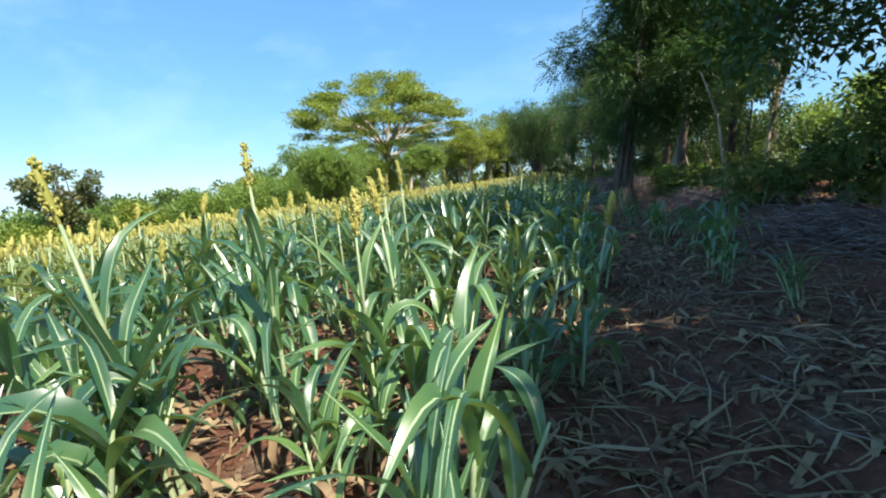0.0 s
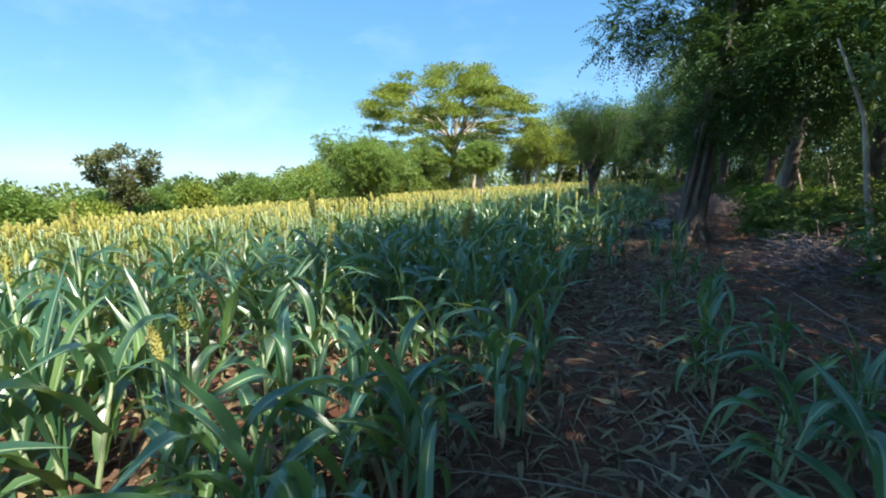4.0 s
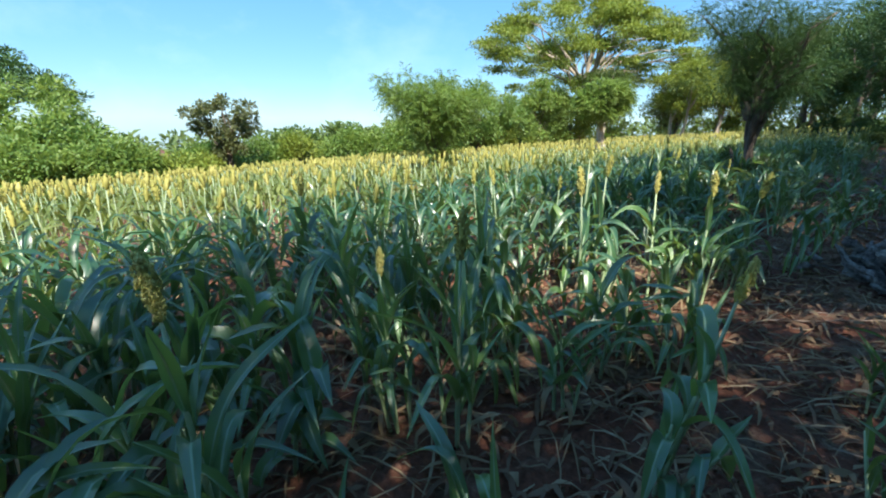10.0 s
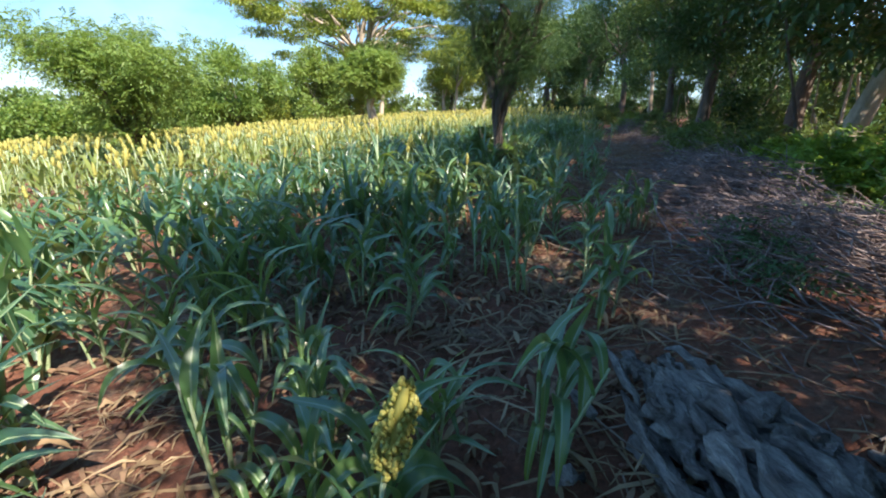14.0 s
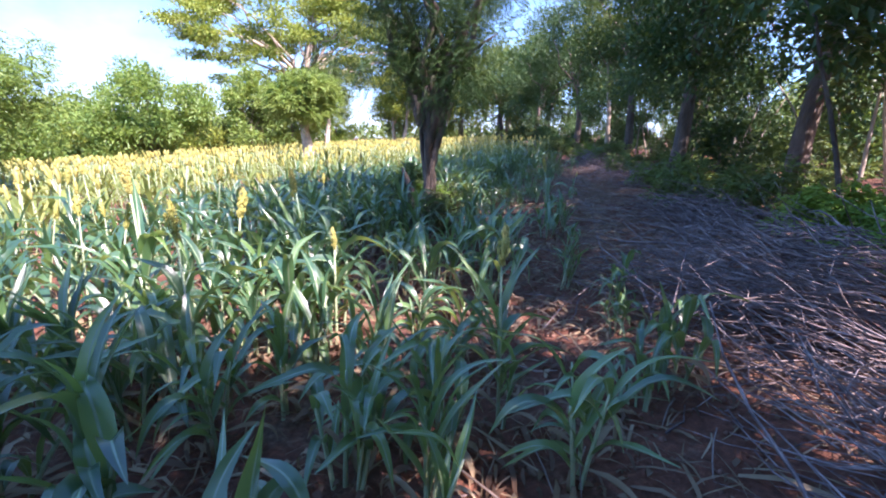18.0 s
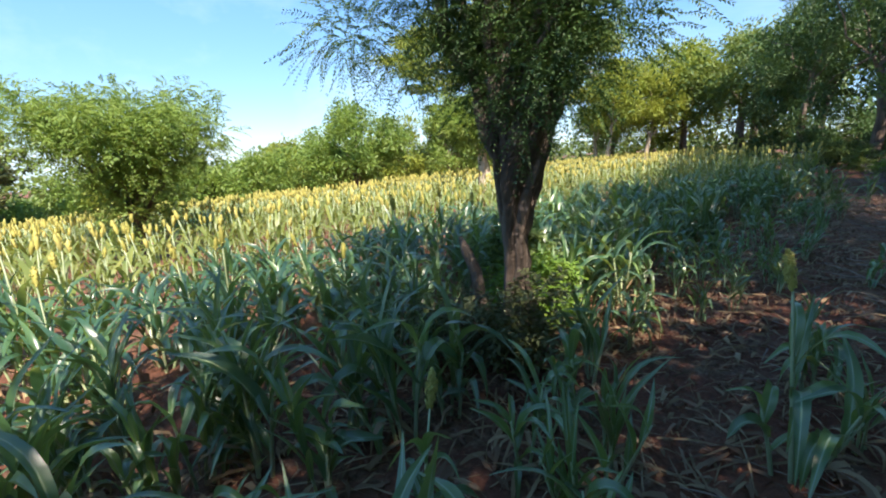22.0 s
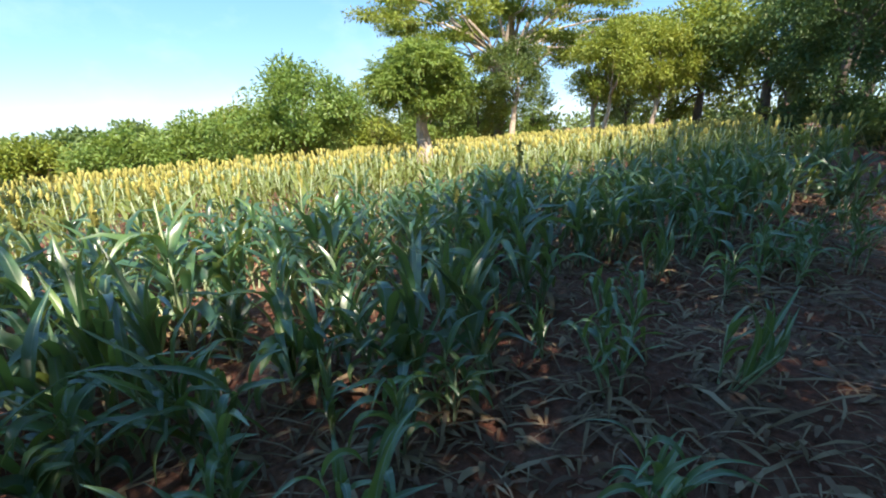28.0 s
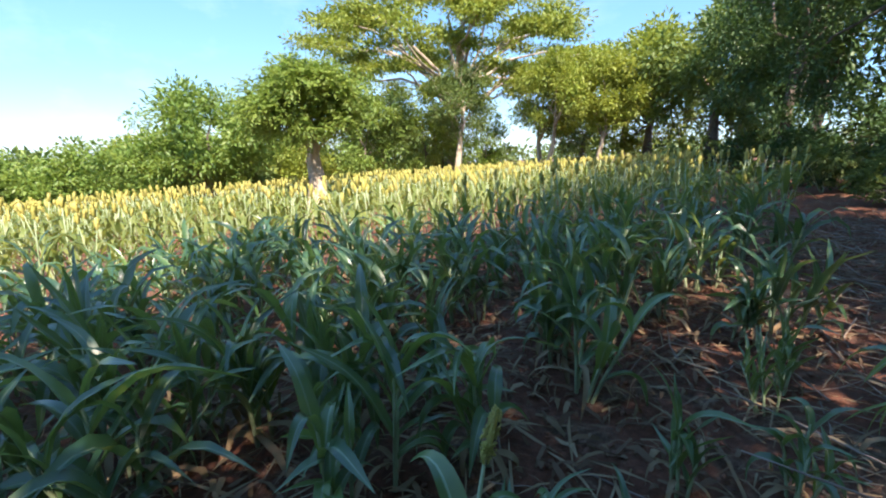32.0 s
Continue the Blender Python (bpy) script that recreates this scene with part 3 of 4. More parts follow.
# young plants standing alone on the bare soil
for x, y, kind, size, turn in [(-0.81, 25.0, 10, 0.5, 40), (-1.98, 25.45, 9, 0.65, 130), (-1.35, 25.22, 8, 0.55, 250), (-0.59, 25.72, 11, 0.52, 310), (-1.51, 27.27, 9, 0.6, 80), (-1.68, 24.3, 10, 0.55, 200),
                               (-0.43, 30.79, 10, 0.6, 20), (-1.0, 30.37, 9, 0.62, 160), (-0.72, 30.3, 8, 0.5, 285)]:
    ob = copy_thing(masters[kind], pose(x, y, float(gz(x, y)), 0, 0, turn))
    ob.scale = (size, size, size)
for x, y, _ in single:
    if any(math.hypot(x - a, y - b) < 0.3 for a, b in HERO_TAGS):
        continue
    headed = abs(x - track(y)) > 1.0 and not 14.4 < y < 16.6 and rng.uniform() < (0.2 if x < edge(y) - 0.6 else 0.1) * (0.4 if y > 21 else 1.0)
    k = int(rng.integers(0, 6)) + (0 if headed else 6)
    size = rng.uniform(0.66, 0.95) * (1.0 if x < edge(y) - (1.5 if 23.4 < y < 30 else 0.3) else rng.uniform(0.55, 0.85))
    ob = copy_thing(masters[k], pose(x, y, float(gz(x, y)), rng.normal(0, 3), rng.normal(-2, 3), rng.uniform(0, 360)))
    ob.scale = (size, size, size)
for ob in masters:
    for child in list(ob.children_recursive):
        bpy.data.objects.remove(child)
    bpy.data.objects.remove(ob)

close_kinds = [plan_plant(True, h, 7, 0.076, 8, 110) for h in (1.05, 1.15, 1.22, 1.1)] + [plan_plant(False, h, 8, 0.08, 8, 90) for h in (1.05, 1.15, 1.2, 1.1)]
mid_kinds = [plan_plant(True, h, 7, 0.078, 5, 24) for h in (1.05, 1.15, 1.25, 1.1)] + [plan_plant(False, h, 8, 0.082, 5, 24) for h in (1.05, 1.15, 1.2, 1.1)]
rows_close, rows_mid, rows_far = [], [], []
for x, y, off in rest:
    if off > 6.5:
        rows_far.append((x, y, rng.integers(0, 5) if rng.uniform() < 0.7 else 4, rng.uniform(0, 6.283), rng.uniform(0.75, 1.0), rng.normal(-0.04, 0.06), rng.normal(0, 0.05)))
        continue
    deep = float(edge(y)) - x
    headed = rng.uniform() < np.interp(deep, (0.5, 3, 6, 9), (0.06, 0.2, 0.4, 0.8)) * (0.4 if y > 21 and deep < 6 else 1.0)
    (rows_close if off < 3.0 else rows_mid).append((x, y, rng.integers(0, 4) + (0 if headed else 4), rng.uniform(0, 6.283), rng.uniform(0.72, 1.02), rng.normal(-0.04, 0.06), rng.normal(0, 0.05)))
scatter("sorghum_crop", close_kinds, rows_close, "rows of green sorghum with a few yellow seed heads", M_SORGHUM)
scatter("sorghum_crop", mid_kinds, rows_mid, "dense stand of green sorghum with many yellow seed heads", M_SORGHUM)

far_kinds = [plan_plant(True, h, 6, 0.085, 3, 5) for h in (1.16, 1.2, 1.24, 1.18)] + [plan_plant(False, h, 7, 0.085, 3, 5) for h in (1.15,)]
for yy in np.arange(-2.0, 62.0, 0.48):
    for xx in np.arange(-33.5, -14.0, 0.48):
        x, y = xx + rng.uniform(-0.25, 0.25), yy + rng.uniform(-0.25, 0.25)
        if math.hypot(x + 13.4, y - 22.6) < 1.6 or math.hypot(x + 25.0, y - 37.2) < 2.5 or x < -30.5 - 0.5 * math.sin(y) or (y > 44 and x < -24):
            continue
        rows_far.append((x, y, rng.integers(0, 5), rng.uniform(0, 6.283), rng.uniform(0.85, 1.12), rng.normal(0, 0.05), rng.normal(0, 0.05)))
for yy in np.arange(44.0, 58.0, 0.62):
    for xx in np.arange(-14.0, -3.0, 0.55):
        x, y = xx + rng.uniform(-0.2, 0.2), yy + rng.uniform(-0.25, 0.25)
        if x < -3.4 - (y - 42) * 0.3:
            rows_far.append((x, y, rng.integers(0, 5), rng.uniform(0, 6.283), rng.uniform(0.9, 1.1), 0, 0))
scatter("sorghum_crop", far_kinds, rows_far, "sunlit ripening sorghum, a sheet of yellow seed heads", M_RIPE_SUNLIT)


# ---- trees ----
def tree(name, x, y, label, trunk, blobs, kind, n, mat, bark, leaf=0.3, width=0.13, pairs=7, length=0.5, limbs=6, flute=0.12, category="tree", shell=0.5, sink=0.12, extra=()):
    """A tree: a tapered trunk (points and radii above its foot), limbs that reach into the crown's clumps, and a crown of many leaves."""
    foot = np.array((x, y, float(gz(x, y)) - sink))
    ob = empty(name, pose(*foot))
    pts, radii = trunk
    stem = limb("trunk", pts, radii, bark, ob, 14 if radii[0] > 0.15 else 8, flute)
    top = np.array(pts[-1])
    order = sorted(blobs, key=lambda b: -b[3])
    for i in range(min(limbs, len(order))):
        goal = np.array(order[i * max(1, len(order) // max(limbs, 1)) % len(order)][:3])
        begin = np.array(pts[-1 - (i % 2 if len(pts) > 3 else 0)])
        reach = goal - begin
        dist = np.linalg.norm(reach)
        r0 = min(radii[-1] * 0.7, 0.02 + 0.022 * dist)
        mids = [begin + reach * t + rng.normal(0, 0.05 * dist, 3) * math.sin(3.14 * t) + np.array((0, 0, 0.08 * dist * math.sin(3.14 * t))) for t in (0, 0.25, 0.5, 0.75, 1.0)]
        limb("limb", mids, (r0, r0 * 0.8, r0 * 0.6, r0 * 0.42, r0 * 0.15), bark, stem, 6)
    p, w = in_blobs(blobs, n, shell)
    if kind == "spray":
        v, f = sprays(p, w, length * rng.uniform(0.7, 1.2, n), pairs, leaf, width)
    else:
        v, f = leaves(p, w, leaf * rng.uniform(0.6, 1.3, n), width)
    keep = v[:, 2].reshape(-1, 4).min(1) > 0.02
    f = f.reshape(-1, 2, 3)[keep].reshape(-1, 3)
    link_mesh("crown", v, f, mat, None, False, ob)
    return tagged(ob, label, category)


def straight(h, r, lean=(0, 0), n=5):
    return [(lean[0] * t * t * h + rng.normal(0, r * 0.25) * (0 < t < 1), lean[1] * t * t * h + rng.normal(0, r * 0.25) * (0 < t < 1), h * t) for t in np.linspace(0, 1, n)], [r * (1.25 - 0.7 * t) if t else r * 1.3 for t in np.linspace(0, 1, n)]


# the pollarded tree in the field
TAX, TAY = -2.0, 23.3
pollard_trunk = [(0.06, 0.0, 0.0), (0.02, 0.0, 0.3), (-0.05, 0.0, 0.7), (-0.08, 0.0, 1.05), (-0.09, 0.01, 1.35), (-0.08, 0.02, 1.65), (-0.08, 0.03, 2.0), (-0.1, 0.04, 2.3)]
POLLARD_CROWN = []
for k in range(92):                       # shoots fan out upwards from the knob of the trunk
    a, up = rng.uniform(0, 6.283), rng.uniform(0.0, 1.0) ** 0.8
    reach = (0.3 + 1.35 * up) * rng.uniform(0.35, 1.08)
    POLLARD_CROWN.append((-0.1 + reach * math.cos(a), 0.04 + reach * math.sin(a), 2.15 + 2.3 * up, 0.2 + 0.2 * up, 0.2 + 0.2 * up, 0.17 + 0.12 * up))
POLLARD_CROWN += [(-0.1, 0.04, 2.3, 0.5, 0.5, 0.3), (-0.35, -0.2, 2.2, 0.3, 0.3, 0.2), (0.2, 0.2, 2.25, 0.35, 0.35, 0.25), (-0.1, 0.04, 2.8, 0.8, 0.8, 0.4), (-0.1, 0.04, 3.4, 1.1, 1.1, 0.5), (0.45, -0.3, 2.2, 0.35, 0.32, 0.25), (0.7, -0.45, 2.55, 0.5, 0.42, 0.3), (0.3, -0.4, 2.05, 0.3, 0.25, 0.2), (1.0, -0.6, 2.9, 0.5, 0.45, 0.3), (-0.8, -0.5, 2.45, 0.4, 0.35, 0.2), (-0.7, -0.9, 2.6, 0.45, 0.4, 0.22), (0.75, -0.3, 2.5, 0.4, 0.4, 0.25), (0.55, -0.55, 2.3, 0.35, 0.3, 0.22), (-1.3, -0.6, 2.75, 0.45, 0.4, 0.22)]
pollard = tree("pollarded_tree", TAX, TAY, "old pollarded tree with a fluted grey-brown trunk and dark feathery crown", (pollard_trunk, (0.2, 0.10, 0.055, 0.048, 0.07, 0.11, 0.15, 0.18)),
     POLLARD_CROWN,
     "spray", 6200, M_TREE_DARK, M_BARK, 0.032, 0.012, 13, 0.31, 22, 0.2)
for k in range(9):                        # gnarled folds that twist round the trunk
    a = k * 0.698 + rng.normal(0, 0.15)
    w, wind = rng.uniform(0.7, 1.6), rng.uniform(-0.2, 1.0)
    rad = (0.27, 0.14, 0.066, 0.06, 0.10, 0.165, 0.225, 0.29)
    pts, thick = [], []
    for (p0, q), (p1, q1) in zip(zip(pollard_trunk[:-1], rad[:-1]), zip(pollard_trunk[1:], rad[1:])):
        for t in (0.0, 0.5):
            px, py, pz = (m0 + (m1 - m0) * t for m0, m1 in zip(p0, p1))
            out = (q + (q1 - q) * t) * rng.uniform(0.82, 1.15)
            pts.append((px + out * math.cos(a + wind * pz), py + out * math.sin(a + wind * pz), pz))
            thick.append((0.026 + 0.013 * pz + (0.05 if pz < 0.1 else 0.02 if pz < 0.5 else 0)) * w * rng.uniform(0.75, 1.3))
    limb("trunk_fold", pts, thick, M_BARK, pollard, 8, 0.25, 3)
for k in range(14):
    a = k * 0.47 + rng.normal(0, 0.2)
    c0 = (-0.09 + 0.17 * math.cos(a), 0.03 + 0.17 * math.sin(a), 1.75 + 0.14 * (k % 3))
    limb("stub", [c0, (c0[0] + 0.11 * math.cos(a), c0[1] + 0.11 * math.sin(a), c0[2] + 0.16), (c0[0] + 0.2 * math.cos(a), c0[1] + 0.2 * math.sin(a), c0[2] + 0.4)], (0.07, 0.06, 0.035), M_BARK, pollard, 7, 0.25)
limb("dead_stub", [(-0.22, -0.16, 0.1), (-0.27, -0.2, 0.5), (-0.3, -0.23, 0.8), (-0.36, -0.28, 0.98), (-0.4, -0.31, 1.1)], (0.055, 0.05, 0.045, 0.035, 0.01), M_BARK, pollard, 7, 0.3)

# bright weeds at its foot
def weed(name, x, y, label, size, n, mat=M_WEED, leaf=0.10, high=0.6):
    ob = empty(name, pose(x, y, float(gz(x, y)) - 0.02))
    for k in range(6):
        a = rng.uniform(0, 6.28)
        limb("stem", bend((0.03 * math.cos(a), 0.03 * math.sin(a), 0), (math.cos(a) * 0.6, math.sin(a) * 0.6, 1.0), high * rng.uniform(0.8, 1.2), 4, 0.05, 0.12), (0.008, 0.007, 0.006, 0.005, 0.003), M_STALK, ob, 5)
    p, w = in_blobs(clumps((0, 0, high * 0.6), (size, size, high * 0.55), 14, size * 0.35), n, 0.7)
    v, f = sprays(p, w, 0.22 * rng.uniform(0.7, 1.2, n), 5, leaf, leaf * 0.45)
    keep = v[:, 2].reshape(-1, 4).min(1) > 0.03
    link_mesh("foliage", v, f.reshape(-1, 2, 3)[keep].reshape(-1, 3), mat, None, False, ob)
    return tagged(ob, label, "weed")


weed("leafy_weed", -2.3, 23.98, "bright green ferny weed at the foot of the pollarded tree", 0.34, 620, M_WEED, 0.068, 0.5)
weed("leafy_weed", -2.75, 24.3, "tall green ferny weed behind the pollarded tree", 0.4, 460, M_TREE_MID, 0.085, 0.85)
weed("leafy_weed", -1.83, 22.98, "dull olive weed tangled with dead twigs at a trunk", 0.32, 260, M_OLIVE, 0.058, 0.66)
weed("leafy_weed", -2.25, 22.8, "dull olive weed at the foot of the pollarded tree", 0.3, 200, M_OLIVE, 0.05, 0.5)

# the big tree over the track, and its fallen grey log
big_tree = tree("big_tree", 1.75, 14.8, "big spreading tree with a folded grey trunk beside the track", ([(0, 0, 0), (0.02, 0, 0.5), (0.05, 0.05, 1.2), (0.1, 0.1, 2.1), (0.2, 0.15, 3.2), (0.4, 0.2, 4.4)], (0.34, 0.22, 0.19, 0.17, 0.15, 0.13)),
     clumps((1.2, -0.2, 5.6), (1.7, 1.4, 1.8), 22, 0.6) + clumps((-0.9, 0.3, 4.3), (1.1, 1.3, 0.6), 9, 0.42) + clumps((1.6, 0.0, 3.2), (1.0, 1.8, 1.0), 14, 0.5) + clumps((0.3, -0.8, 3.1), (1.1, 0.8, 0.6), 11, 0.4) + clumps((0.35, -0.2, 2.35), (0.9, 0.9, 0.45), 16, 0.3),
     "spray", 3600, M_TREE_DARK, M_BARK, 0.085, 0.03, 9, 0.5, 12, 0.2)
for k in range(8):
    a = k * 0.785
    limb("root_fold", [(0.36 * math.cos(a), 0.36 * math.sin(a), -0.02), (0.2 * math.cos(a), 0.2 * math.sin(a), 0.5), (0.18 * math.cos(a + 0.2) + 0.05, 0.18 * math.sin(a + 0.2), 1.3), (0.16 * math.cos(a + 0.4) + 0.1, 0.16 * math.sin(a + 0.4), 2.3)], (0.1, 0.055, 0.045, 0.035), M_BARK, big_tree, 7, 0.1)

log_thing = empty("fallen_log", pose(0.84, 16.08, float(gz(0.95, 15.9)) - 0.05, 0, -3, -58))
for k in range(40):
    a = 6.283 * k / 40 + rng.normal(0, 0.16)
    begin, deep = rng.uniform(0.0, 0.75), rng.uniform(0.55, 1.2)
    stop = begin + rng.uniform(0.35, 1.2)
    pts = [(t, deep * 0.31 * math.cos(a + 0.6 * t) * (0.7 + 0.35 * t) + rng.normal(0, 0.018), 0.13 + deep * 0.165 * math.sin(a + 0.6 * t) * (0.75 + 0.3 * t) + rng.normal(0, 0.018)) for t in np.linspace(begin, min(stop, 1.6), 13)]
    r = rng.uniform(0.014, 0.046)
    limb("weathered_ridge", pts, [r * (0.25 if q in (0, 12) else rng.uniform(0.5, 1.5)) for q in range(13)], M_LOG, log_thing, 9, 0.5, 3)
for k in range(16):
    x0, y0 = rng.uniform(0.3, 1.7), rng.uniform(-0.6, 0.6)
    limb("splinter", bend((x0, y0, 0.09), (rng.normal(0, 1), rng.normal(0, 1), 0.05), rng.uniform(0.08, 0.25), 3, 0.05, 0.2), (0.02, 0.03, 0.024, 0.008), M_LOG, log_thing, 6, 0.4, 3)
limb("heartwood", [(0.25, 0, 0.12), (0.5, 0, 0.13), (0.8, 0.02, 0.13), (1.1, 0, 0.13), (1.5, 0, 0.14)], (0.06, 0.16, 0.14, 0.18, 0.17), M_LOG, log_thing, 16, 0.3)
tagged(log_thing, "weathered grey log, deeply grooved, lying at the field's edge", "log")

# the wood along the track
# (5.2, 5.8), (7.2, 3.6) and (3.7, 18.6) are added to cast shade
WOOD = [(3.7, 8.2), (6.0, 9.4), (6.2, 18.6), (4.1, 21.2), (4.4, 23.2), (3.2, 28.4), (4.6, 32.5), (3.4, 36.5), (3.1, 40.2), (1.9, 44.5), (-0.6, 49.0), (7.6, 5.4), (8.8, 13.5), (8.8, 21.0), (8.2, 27.5), (8.6, 35.0), (7.0, 42.0), (5.2, 5.8), (7.2, 3.6), (6.6, 0.6), (4.6, 26.2), (5.4, 34.8), (3.7, 18.6), (6.3, 22.7)]
for i, (c, y) in enumerate(WOOD):
    if i in (13, 19, 23):      # left out so the sun reaches the glade and the field's corner
        continue
    x = float(line(y)) + c - 0.5
    back = c > 6.4
    # crowns raised, shifted and thinned to set where shade and sun fall
    open_side = i in (2, 3, 4)
    h = rng.uniform(2.6, 3.6) + (1.4 if y > 24 else 2.0 if i == 22 else 1.2 if i in (0, 17) else 0)
    lean = (0.0, 0.0) if i == 3 else (0.16, 0.02) if i == 4 else (rng.normal(-0.03, 0.05), rng.normal(0, 0.05))
    bark = M_BARK_PALE if i in (3, 4, 8) else M_BARK
    reach = 3.2 if i == 20 else 2.1 if i == 22 else 1.9 if i == 3 else 2.4 if open_side else 2.7 if not back else 3.0
    low = [] if i == 2 else clumps((-0.2, 0, 4.0), (1.6, 1.8, 0.8), 10, 0.5) if i == 22 else clumps((-0.2, 0, 2.9), (reach * 0.85, reach, 0.9), 16, 0.6)
    cr = clumps((0.5, -1.3, h + 2.0) if i == 3 else (0.15, 0.2, h + 2.0) if i == 4 else (-0.3, 0, h + 1.8) if i == 20 else (-0.3, 0, h + 2.0), (reach, 1.4 if i == 22 else reach, 2.3 + (0.5 if y > 26 else 0)), 38, 0.85) + low
    if back:
        cr += clumps((0, 0, 1.5), (2.6, 3.0, 1.5), 16, 0.7)
    mat = M_TREE_MID if i % 6 == 1 else M_TREE_DARK
    n = 12500 if i == 20 else 8500 if i == 4 else 1200 if i == 2 else 6000 if open_side or i == 22 else 5000 if back else 9500 if i in (0, 17) else 4200 if i == 1 else 10500
    tree("wood_tree", x, y, "shady broadleaf tree of the wood beside the track, some added unseen", straight(h, rng.uniform(0.10, 0.17), lean), cr, "leaf", int(n * 1.5), mat, bark, 0.2 if i == 1 else 0.18 if i in (3, 4) else 0.145 if not back else 0.22, 0.1 if i == 1 else 0.086 if i in (3, 4) else 0.07 if not back else 0.11, limbs=7)

# three trees added for their shade; the last two stand out of view
tree("wood_tree", 4.4, 15.9, "slender tree added to shade the track", straight(3.2, 0.11), clumps((-0.5, 0, 4.6), (1.35, 1.8, 1.3), 30, 0.5), "leaf", 7500, M_TREE_DARK, M_BARK, 0.145, 0.07, limbs=7)
tree("wood_tree", 5.0, 3.7, "low leafy tree added out of view to shade the field's corner", straight(2.4, 0.1), clumps((0, 0.3, 3.35), (1.25, 1.6, 0.9), 22, 0.55), "leaf", 5000, M_TREE_DARK, M_BARK, 0.18, 0.085, limbs=7)
tree("wood_tree", 5.5, 1.4, "leafy tree added out of view to shade the field's corner", straight(3.0, 0.12), clumps((-0.55, 0.45, 3.85), (0.6, 1.1, 0.6), 26, 0.36), "leaf", 6000, M_TREE_DARK, M_BARK, 0.19, 0.09, limbs=7)


# bushes that close the wood's far side
# brighter leaf colours stand in for sunlit foliage glimpsed through the trunks
for i in range(22):
    y = -4 + i * 2.6 + rng.uniform(-0.7, 0.7)
    c, h = rng.uniform(9.6, 12.5), rng.uniform(2.6, 4.2)
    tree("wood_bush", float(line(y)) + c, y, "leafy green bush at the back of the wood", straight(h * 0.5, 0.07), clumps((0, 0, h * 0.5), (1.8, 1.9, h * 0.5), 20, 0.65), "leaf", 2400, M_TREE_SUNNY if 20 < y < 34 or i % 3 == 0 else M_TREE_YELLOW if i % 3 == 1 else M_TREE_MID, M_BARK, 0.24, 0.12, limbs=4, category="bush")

# slim trunks and saplings at the wood's edge
for i in range(34):
    y = rng.uniform(4, 46)
    x = float(line(y)) + rng.uniform(2.4, 6.0)
    ob = empty("sapling", pose(x, y, float(gz(x, y)) - 0.05))
    h = rng.uniform(1.8, 3.4)
    limb("stem", bend((0, 0, 0), (rng.normal(0, 0.15), rng.normal(0, 0.15), 1), h, 6, 0, 0.07), (0.04, 0.035, 0.03, 0.026, 0.022, 0.018, 0.01), M_BARK_PALE if i % 3 else M_BARK, ob, 6)
    p, w = in_blobs(clumps((0, 0, h * 0.85), (0.6, 0.6, h * 0.3), 8, 0.3), 420, 0.7)
    v, f = leaves(p, w, 0.11, 0.05)
    link_mesh("foliage", v, f, M_TREE_MID if i % 2 else M_TREE_DARK, None, False, ob)
    tagged(ob, "slim sapling with sparse green leaves at the wood's edge", "sapling")

# undergrowth
for c, y, s, hi, kind in [(3.2, 20.1, 0.7, 0.6, 0), (3.7, 19.0, 0.8, 0.6, 0), (4.1, 20.8, 0.8, 0.6, 0), (3.4, 21.6, 0.6, 0.5, 0), (4.4, 18.2, 0.8, 0.6, 0), (3.7, 16.3, 0.8, 0.6, 1), (3.6, 23.4, 0.8, 0.6, 1), (2.7, 24.5, 0.7, 0.7, 1), (3.0, 27.0, 0.7, 0.6, 1),
                          (2.6, 30.5, 0.6, 0.6, 1), (2.6, 34.0, 0.7, 0.8, 1), (2.2, 38.0, 0.6, 0.7, 0), (3.3, 10.0, 0.8, 0.8, 1), (3.9, 5.5, 0.9, 0.8, 1), (2.9, 13.0, 0.7, 0.7, 1), (4.6, 14.0, 0.9, 1.0, 1), (4.8, 26.0, 1.0, 1.0, 1), (4.5, 30.0, 1.0, 1.0, 1),
                          (4.4, 8.5, 1.0, 1.1, 1), (4.8, 35.5, 1.0, 1.2, 1), (1.6, 41.0, 0.7, 1.0, 1), (0.6, 44.0, 0.9, 1.2, 1)]:
    weed("undergrowth_shrub", float(line(y)) + c - 0.5, y + 1.0, "low ferny green shrub under the trees" if kind else "sunlit light green ferny shrub under the trees", s, 330, M_TREE_MID if kind else M_WEED, 0.09, hi)


for x, y, size, hi in ((1.6, 17.75, 0.3, 0.4), (1.75, 17.4, 0.35, 0.35), (2.5, 18.9, 0.4, 0.4), (2.9, 20.9, 0.5, 0.5), (3.4, 21.6, 0.6, 0.6)):
    weed("creeping_weed", x, y, "dull green weed growing up through cut brushwood" if x < 2.6 else "bright green weed growing through cut brushwood", size, 70 if x < 2.6 else 150, M_TREE_DARK if x < 2.6 else M_WEED, 0.05, hi)

# dense thicket inside the wood
for i in range(30):
    y = 3.5 + i * 1.5 + rng.uniform(-0.5, 0.5)
    c = rng.uniform(3.8, 4.8) if i % 4 == 1 and not 17.5 < y < 25.5 else rng.uniform(6.0, 8.0)
    h = rng.uniform(1.2, 2.6)
    if 19 < y < 26:
        continue
    if 18 < y < 26 and c > 5:
        h *= 0.5
    tree("thicket_bush", float(line(y)) + c, y, "tangled dark green thicket bush inside the wood", straight(h * 0.5, 0.04), clumps((0, 0, h * 0.55), (1.0, 1.1, h * 0.5), 14, 0.42), "leaf", 2200, M_TREE_DARK if i % 3 else M_TREE_MID, M_BARK, 0.12, 0.055, limbs=5, category="bush")


